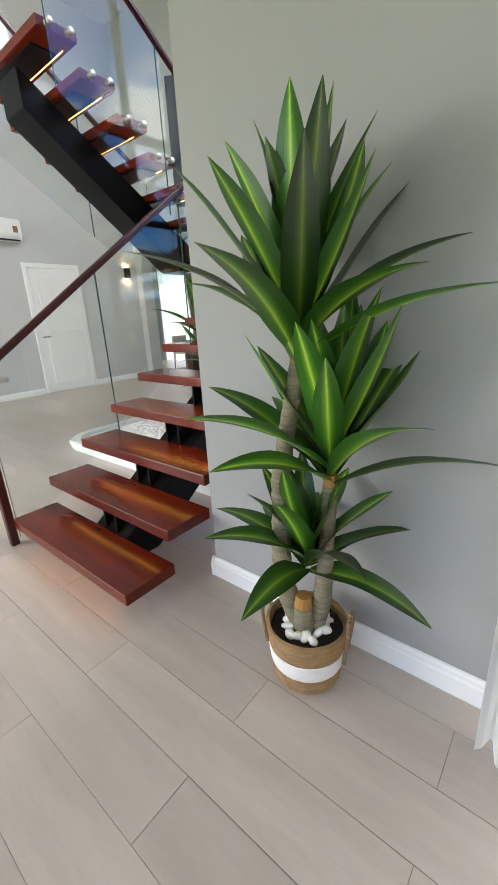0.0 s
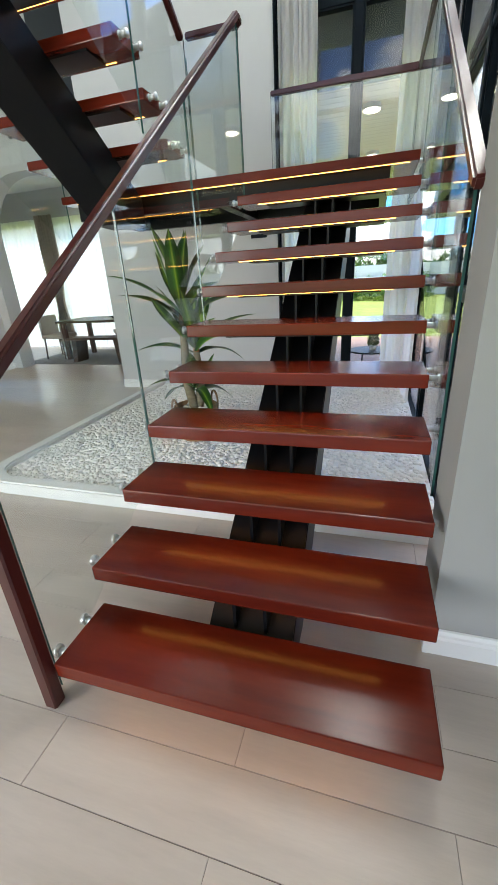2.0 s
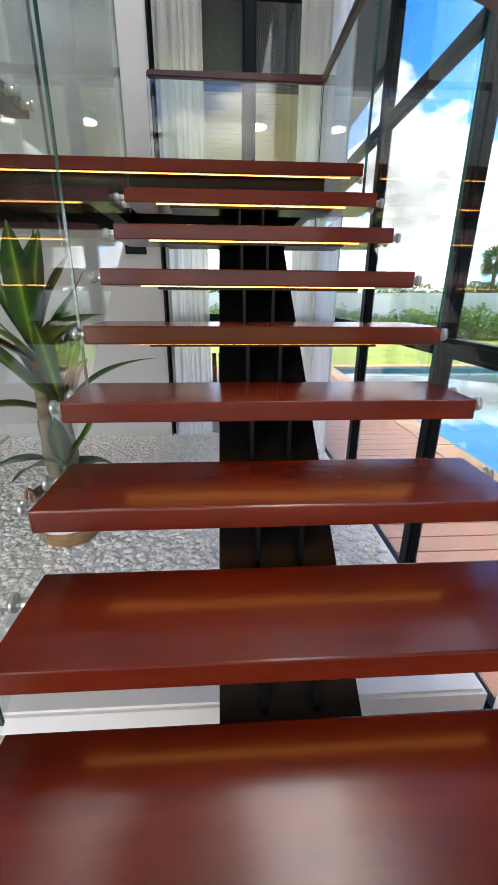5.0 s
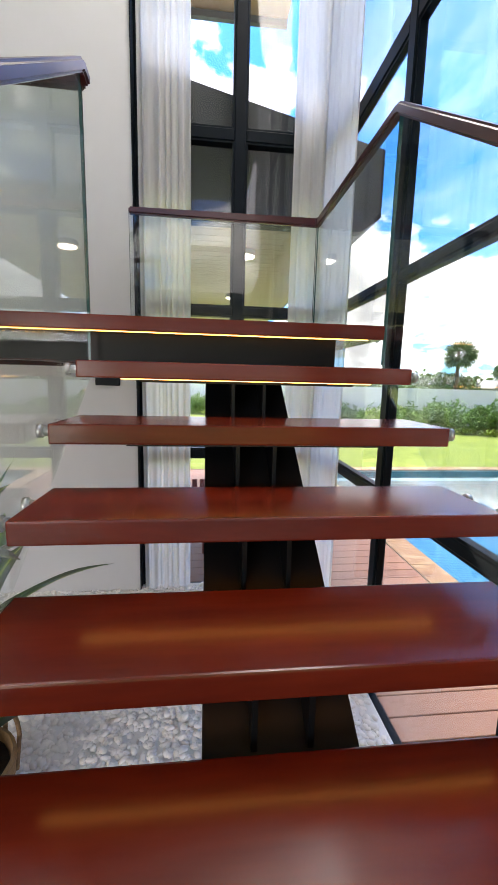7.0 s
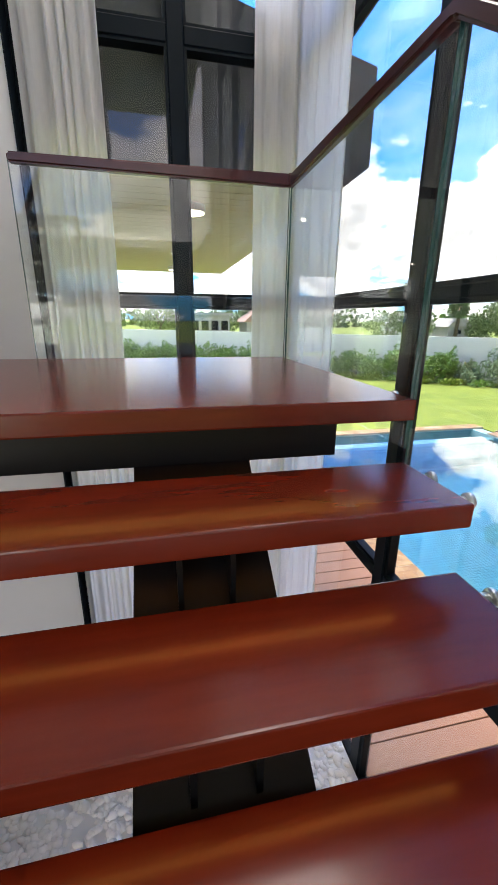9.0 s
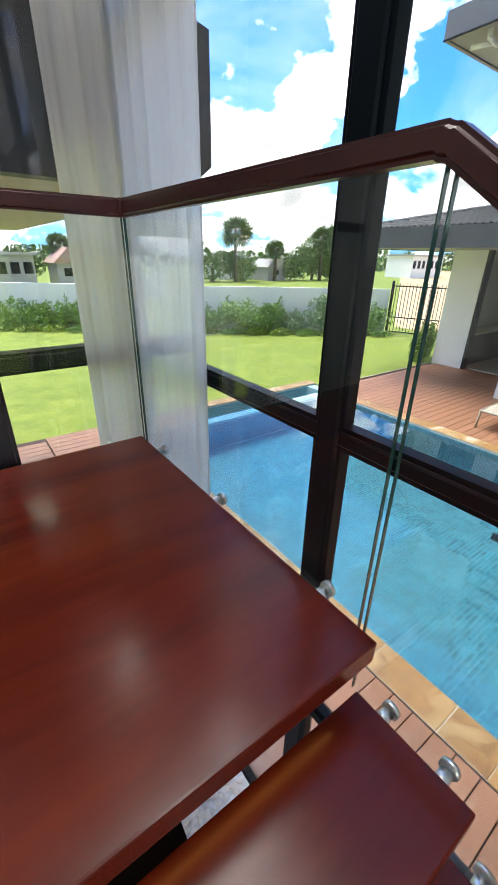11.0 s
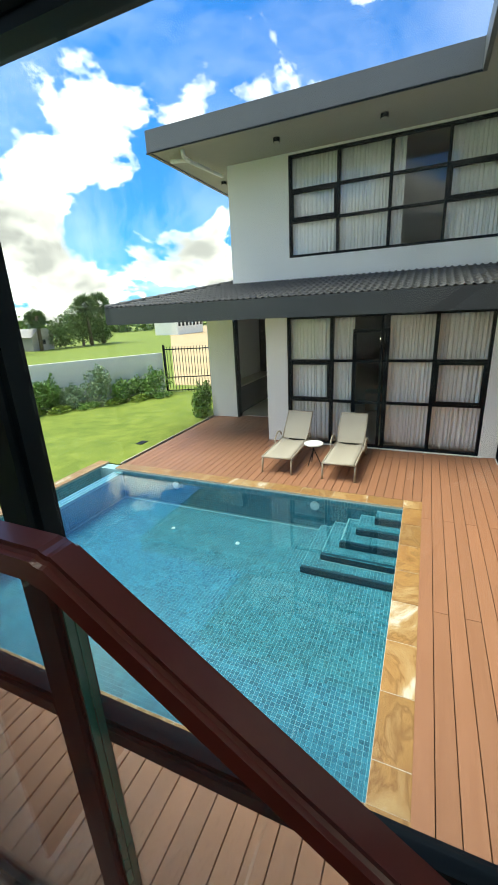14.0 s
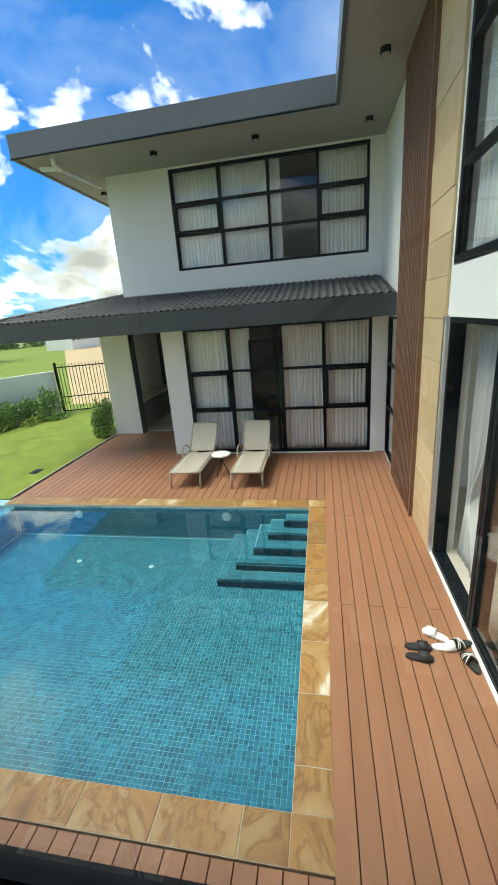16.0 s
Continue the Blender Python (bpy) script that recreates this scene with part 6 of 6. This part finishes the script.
def shrub(at, w, h, mat, seed, label, size=0.055, count=900):
    rng = random.Random(seed)
    sh = empty("garden_shrub", at, label, "shrub", "garden shrubs")
    lobes = [(rng.uniform(-w, w) * 0.5, rng.uniform(-w, w) * 0.4, h * rng.uniform(0.25, 0.6), w * rng.uniform(0.3, 0.5), w * rng.uniform(0.3, 0.45), h * rng.uniform(0.25, 0.42)) for _ in range(8)]
    lobes.append((rng.uniform(-0.2, 0.2) * w, 0, h * 0.72, w * 0.2, w * 0.2, h * 0.3))
    v, f = leaf_cloud(lobes, count, size, seed)
    v[:, 2] = np.maximum(v[:, 2], 0.0)
    leaf_object("crown", v, f, mat, sh)
    part("stem", tube((0, 0, 0), (0.03, 0.02, h * 0.6), 0.025, 0.012, sides=7), TRUNK, sh)
G0, G1 = Vector((15.45, 12.75)), Vector((2.0, 22.2))
run = (G1 - G0).normalized()
back_side = Vector((-run.y, run.x))
if back_side.y < 0:
    back_side = -back_side
wall_a, wall_b = G0 - run * 0.05 + back_side * 0.25, G0 + run * 34 + back_side * 0.25
quad = [wall_a, wall_b, wall_b + back_side * 0.15, wall_a + back_side * 0.15]
structure("garden_wall", prism([(p.x, p.y) for p in quad], "z", -0.1, 1.62), RENDER_WHITE, "white rendered garden boundary wall", "wall")
rng = random.Random(5)
for k in range(26):
    p = G0 + run * (0.6 + k * 0.78 + rng.uniform(-0.2, 0.2)) - back_side * rng.uniform(0.25, 0.5)
    kind = rng.choice((SHRUB, SHRUB, SHRUB, GREY_SHRUB))
    tall = rng.uniform(0.9, 1.4) if k != 3 else 1.6
    shrub((p.x, p.y, -0.09), rng.uniform(0.75, 1.05), tall, kind, 60 + k, "leafy green shrub against the white garden wall" if kind is SHRUB else "grey-green feathery shrub against the garden wall", 0.06, 1500)
for k in range(20):
    p = G0 + run * (0.5 + k * 1.0) - back_side * 0.95
    v, f = leaf_cloud([(0, 0, 0.12, 0.55, 0.28, 0.14)], 320, 0.05, 90 + k)
    v[:, 2] = np.maximum(v[:, 2], 0)
    lc = leaf_object("ground_cover", v, f, LIME if k % 3 else SHRUB)
    lc.location = (p.x, p.y, -0.09)
    tagged(lc, "low lime-green ground cover along the lawn's edge", "ground cover", "garden border plants")
shrub((11.95, 8.95, -0.09), 0.42, 1.25, SHRUB, 131, "trimmed dark green shrub beside the outdoor kitchen wall", 0.05, 1600)
shrub((12.6, 9.1, -0.09), 0.4, 1.1, SHRUB, 132, "trimmed dark green shrub beside the outdoor kitchen wall", 0.05, 1300)
ball = empty("ball_plant", (0.98, 4.95, DECK_Z + 0.40), "dark clipped ball plant in a white pot on the patio table", "potted plant")
part("pot", lathe([(0.04, 0), (0.05, 0.055), (0.044, 0.055)], 20), TRIM, ball, smooth=True)
v, f = leaf_cloud([(0, 0, 0.115, 0.08, 0.08, 0.08)], 700, 0.014, 140)
leaf_object("crown", v, f, TREE, ball)

gate = empty("garden_gate", (15.47, 12.70, -0.09), "black vertical bar fence gate", "gate", "", "structure")
ga, gb = Vector((0, 0, 0)), Vector((1.6, -4.0, 0))
for zz in (0.08, 0.66, 1.86):
    part("rail", tube(ga + Vector((0, 0, zz)), gb + Vector((0, 0, zz)), 0.022, sides=8), FRAME, gate)
bar = shared("bar", tube((0, 0, 0.0), (0, 0, 1.98), 0.013, sides=6), FRAME)
for k in range(34):
    piece("bar", bar, gate, Matrix.Translation(ga.lerp(gb, k / 33)))
part("post", solid((-0.04, 0.04, -0.04, 0.04, 0, 2.05)), FRAME, gate)
part("post", solid((0.77, 0.83, -2.03, -1.97, 0, 2.0)), FRAME, gate)
drain = tagged(part("lawn_drain", solid((8.9, 9.2, 9.05, 9.25, -0.09, -0.078), bevel=0.004), FRAME), "small dark drain cover in the lawn", "drain cover", "", "structure")

# ---- far land ----
structure("far_ground", prism([(17.2, -40), (120, -40), (120, 84), (17.2, 13.5)], "z", -0.095, -0.083), SAND, "bare sandy plot beyond the gate", "ground")


def palm(at, height, r, seed, label):
    rng = random.Random(seed)
    pm = empty("sugar_palm", at, label, "palm tree", "far palms")
    part("trunk", tube((0, 0, 0), (rng.uniform(-0.2, 0.2), 0, height - r * 0.8), 0.24, 0.17, sides=10), TRUNK, pm, smooth=True)
    bm = bmesh.new()
    top = Vector((0, 0, height - r))
    for k in range(64):
        az, el = rng.uniform(0, 6.28), math.asin(rng.uniform(-0.75, 1.0))
        way = Vector((math.cos(az) * math.cos(el), math.sin(az) * math.cos(el), math.sin(el)))
        side = way.cross(Vector((0, 0, 1))).normalized()
        lean, up = rng.uniform(-1.4, 1.4), side.cross(way)
        side = side * math.cos(lean) + up * math.sin(lean)
        up = side.cross(way)
        c = top + way * r * rng.uniform(0.35, 0.5)
        for q in range(11):
            a = (q / 10 - 0.5) * 3.6
            tip_way = (way * math.cos(a) + side * math.sin(a)).normalized()
            tip = c + tip_way * r * rng.uniform(0.45, 0.6) + Vector((0, 0, -0.06 * r))
            n = up * 0.02
            wd = (side * math.cos(a) - way * math.sin(a)) * r * 0.035
            bm.faces.new([bm.verts.new(p) for p in (c, c.lerp(tip, 0.6) + wd + n, tip, c.lerp(tip, 0.6) - wd - n)])
    part("crown", bm, PALM, pm)
palm((29.8, 45, -0.09), 7.6, 2.2, 1, "tall sugar palm standing beyond the garden wall")
palm((35.8, 45, -0.09), 5.2, 1.5, 2, "small sugar palm beyond the garden wall")
palm((43.0, 44, -0.09), 7.0, 1.9, 3, "sugar palm rising behind a rounded tree")
palm((46.3, 45, -0.09), 7.3, 2.0, 4, "sugar palm rising behind a rounded tree")
palm((39.5, 50, -0.09), 5.0, 1.4, 5, "small sugar palm beyond the garden wall")
palm((10.6, 47, -0.09), 4.9, 1.4, 6, "sugar palm behind a tin-roofed shed")


def tree(at, lobes, count, seed, label):
    tr = empty("round_tree", at, label, "tree", "far trees")
    part("trunk", tube((0, 0, 0), (0.1, 0, 2.0), 0.2, 0.1, sides=8), TRUNK, tr)
    for g in (0.5, 2.4, 4.5):
        part("limb", tube((0.08, 0, 1.4), (1.1 * math.cos(g), 1.1 * math.sin(g), 2.6), 0.1, 0.04, sides=7), TRUNK, tr)
    v, f = leaf_cloud(lobes, count, 0.17, seed)
    leaf_object("crown", v, f, TREE, tr)
tree((42.5, 45, -0.09), [(-2.2, 0, 2.2, 2.6, 1.8, 2.0), (1.6, 0, 2.5, 2.8, 1.8, 2.2), (0, 0, 3.9, 2.3, 1.6, 1.5), (3.6, 0, 1.7, 1.8, 1.4, 1.6), (-3.8, 0, 1.5, 1.5, 1.2, 1.5)], 7000, 201, "wide rounded green tree beyond the garden wall")
tree((27.0, 46, -0.09), [(0, 0, 1.6, 2.4, 1.6, 1.5), (1.6, 0, 2.2, 1.4, 1.2, 1.2)], 1800, 202, "low bushy tree beside a palm")
tree((31.3, 46, -0.09), [(0, 0, 1.5, 2.0, 1.6, 1.5), (-1.2, 0, 2.4, 1.2, 1.2, 1.0)], 1800, 203, "low bushy tree beside a palm")
tree((0.5, 48, -0.09), [(0, 0, 2.2, 2.5, 1.6, 1.4), (2.4, 0, 1.8, 2.0, 1.4, 1.3)], 1800, 204, "low green tree behind the garden")
tree((7.5, 49, -0.09), [(0, 0, 2.0, 2.2, 1.6, 1.5)], 1400, 205, "low green tree behind the garden")
rngn = np.random.default_rng(77)
lobes = []
for k in range(90):
    g = radians(-25 + k * 1.75)
    d = 120 + rngn.uniform(-12, 25)
    lobes.append((d * math.sin(g), d * math.cos(g), 1.2, rngn.uniform(3, 6), 3.0, rngn.uniform(1.5, 4.6)))
v, f = leaf_cloud(lobes, 9000, 0.75, 300, 0.7)
v[:, 2] = np.maximum(v[:, 2], -0.05)
tagged(leaf_object("far_treeline", v, f, TREE), "distant line of trees on the horizon", "trees", "", "stuff")
CONCRETE = material("weathered concrete", (0.42, 0.41, 0.39), 0.9, second=(0.33, 0.32, 0.30), scale=1.2, grain=0.1)
TIN = material("rusty tin roof", (0.34, 0.17, 0.12), 0.6, second=(0.42, 0.28, 0.22), scale=1.5, grain=0.15)


def far_house(name, at, size, roof_h, wall_mat, roof_mat, label, windows):
    fh = empty(name, at, label, "house", "far houses")
    w, d, h = size
    part("wall", solid((-w / 2, w / 2, -d / 2, d / 2, 0, h)), wall_mat, fh)
    if roof_h > 0.3:
        part("roof", prism([(-w / 2 - 0.3, h), (w / 2 + 0.3, h), (w * 0.2, h + roof_h), (-w * 0.2, h + roof_h)], "y", -d / 2 - 0.3, d / 2 + 0.3), roof_mat, fh)
    else:
        part("roof", solid((-w / 2 - 0.3, w / 2 + 0.3, -d / 2 - 0.3, d / 2 + 0.3, h, h + roof_h)), roof_mat, fh)
    for k in range(windows):
        x = -w / 2 + w * (k + 0.5) / windows
        part("window", solid((x - 0.35, x + 0.35, -d / 2 - 0.03, -d / 2 + 0.05, h * 0.45, h * 0.8)), FRAME, fh)
far_house("shed", (11.2, 45.5, -0.09), (3.6, 4.0, 2.0), 1.3, CONCRETE, TIN, "weathered shed with a rusty tin roof", 2)
far_house("far_building", (5.0, 45, -0.09), (5.0, 4.0, 2.6), 0.25, CONCRETE, CONCRETE, "grey concrete building with dark windows", 5)
far_house("far_building", (68.0, 46, -0.09), (9.0, 5.0, 3.3), 0.25, RENDER_WHITE, CONCRETE, "white flat-roofed building far off", 7)
far_house("far_building", (84.0, 40, -0.09), (12.0, 5.0, 2.2), 0.25, CONCRETE, CONCRETE, "low grey building far off", 8)
far_house("shed", (36.6, 47, -0.09), (3.0, 3.0, 1.6), 1.0, CONCRETE, CONCRETE, "small pale shed with a pitched roof", 1)
far_house("far_building", (33.8, 52, -0.09), (6.0, 4.0, 1.9), 0.6, RENDER_WHITE, CONCRETE, "white low building far off", 3)

# ---- floor planks ----
PL, PW = 1.18, 0.2035
plank_meshes = {}


def plank(x0, x1, y0, y1):
    size = (round(x1 - x0, 3), round(y1 - y0, 3))
    if size not in plank_meshes:
        plank_meshes[size] = shared("floor_plank", solid((0.0009, size[0] - 0.0009, 0.0009, size[1] - 0.0009, -0.004, 0.0), bevel=0.0004), FLOOR_PLANK)
    piece("floor_plank", plank_meshes[size], floor, Matrix.Translation((x0, y0, 0)))
for row in range(-14, 38):
    y = -0.038 + row * PW
    off = 0.63 if row % 2 == 0 else 0.04
    if y + 0.05 < 0.5:
        x_start, x_end = -5.43, 3.9
    elif y + 0.08 < 1.17:
        x_start, x_end = -5.43, (1.213 if y < 0.72 else 1.36)
    elif y < 5.2:
        x_start, x_end = -5.43, (-1.60 if y < 1.4 else -1.80)
    else:
        x_start, x_end = -8.0, -2.36
    for k in range(-8, 4):
        a, b = max(off + k * PL, x_start), min(off + (k + 1) * PL, x_end)
        if b - a > 0.03:
            top = min(y + PW, 0.517 if a > 1.19 and y < 0.6 else 1.169 if y < 1.16 and a > -1.6 else 99)
            plank(a, b, y, top)
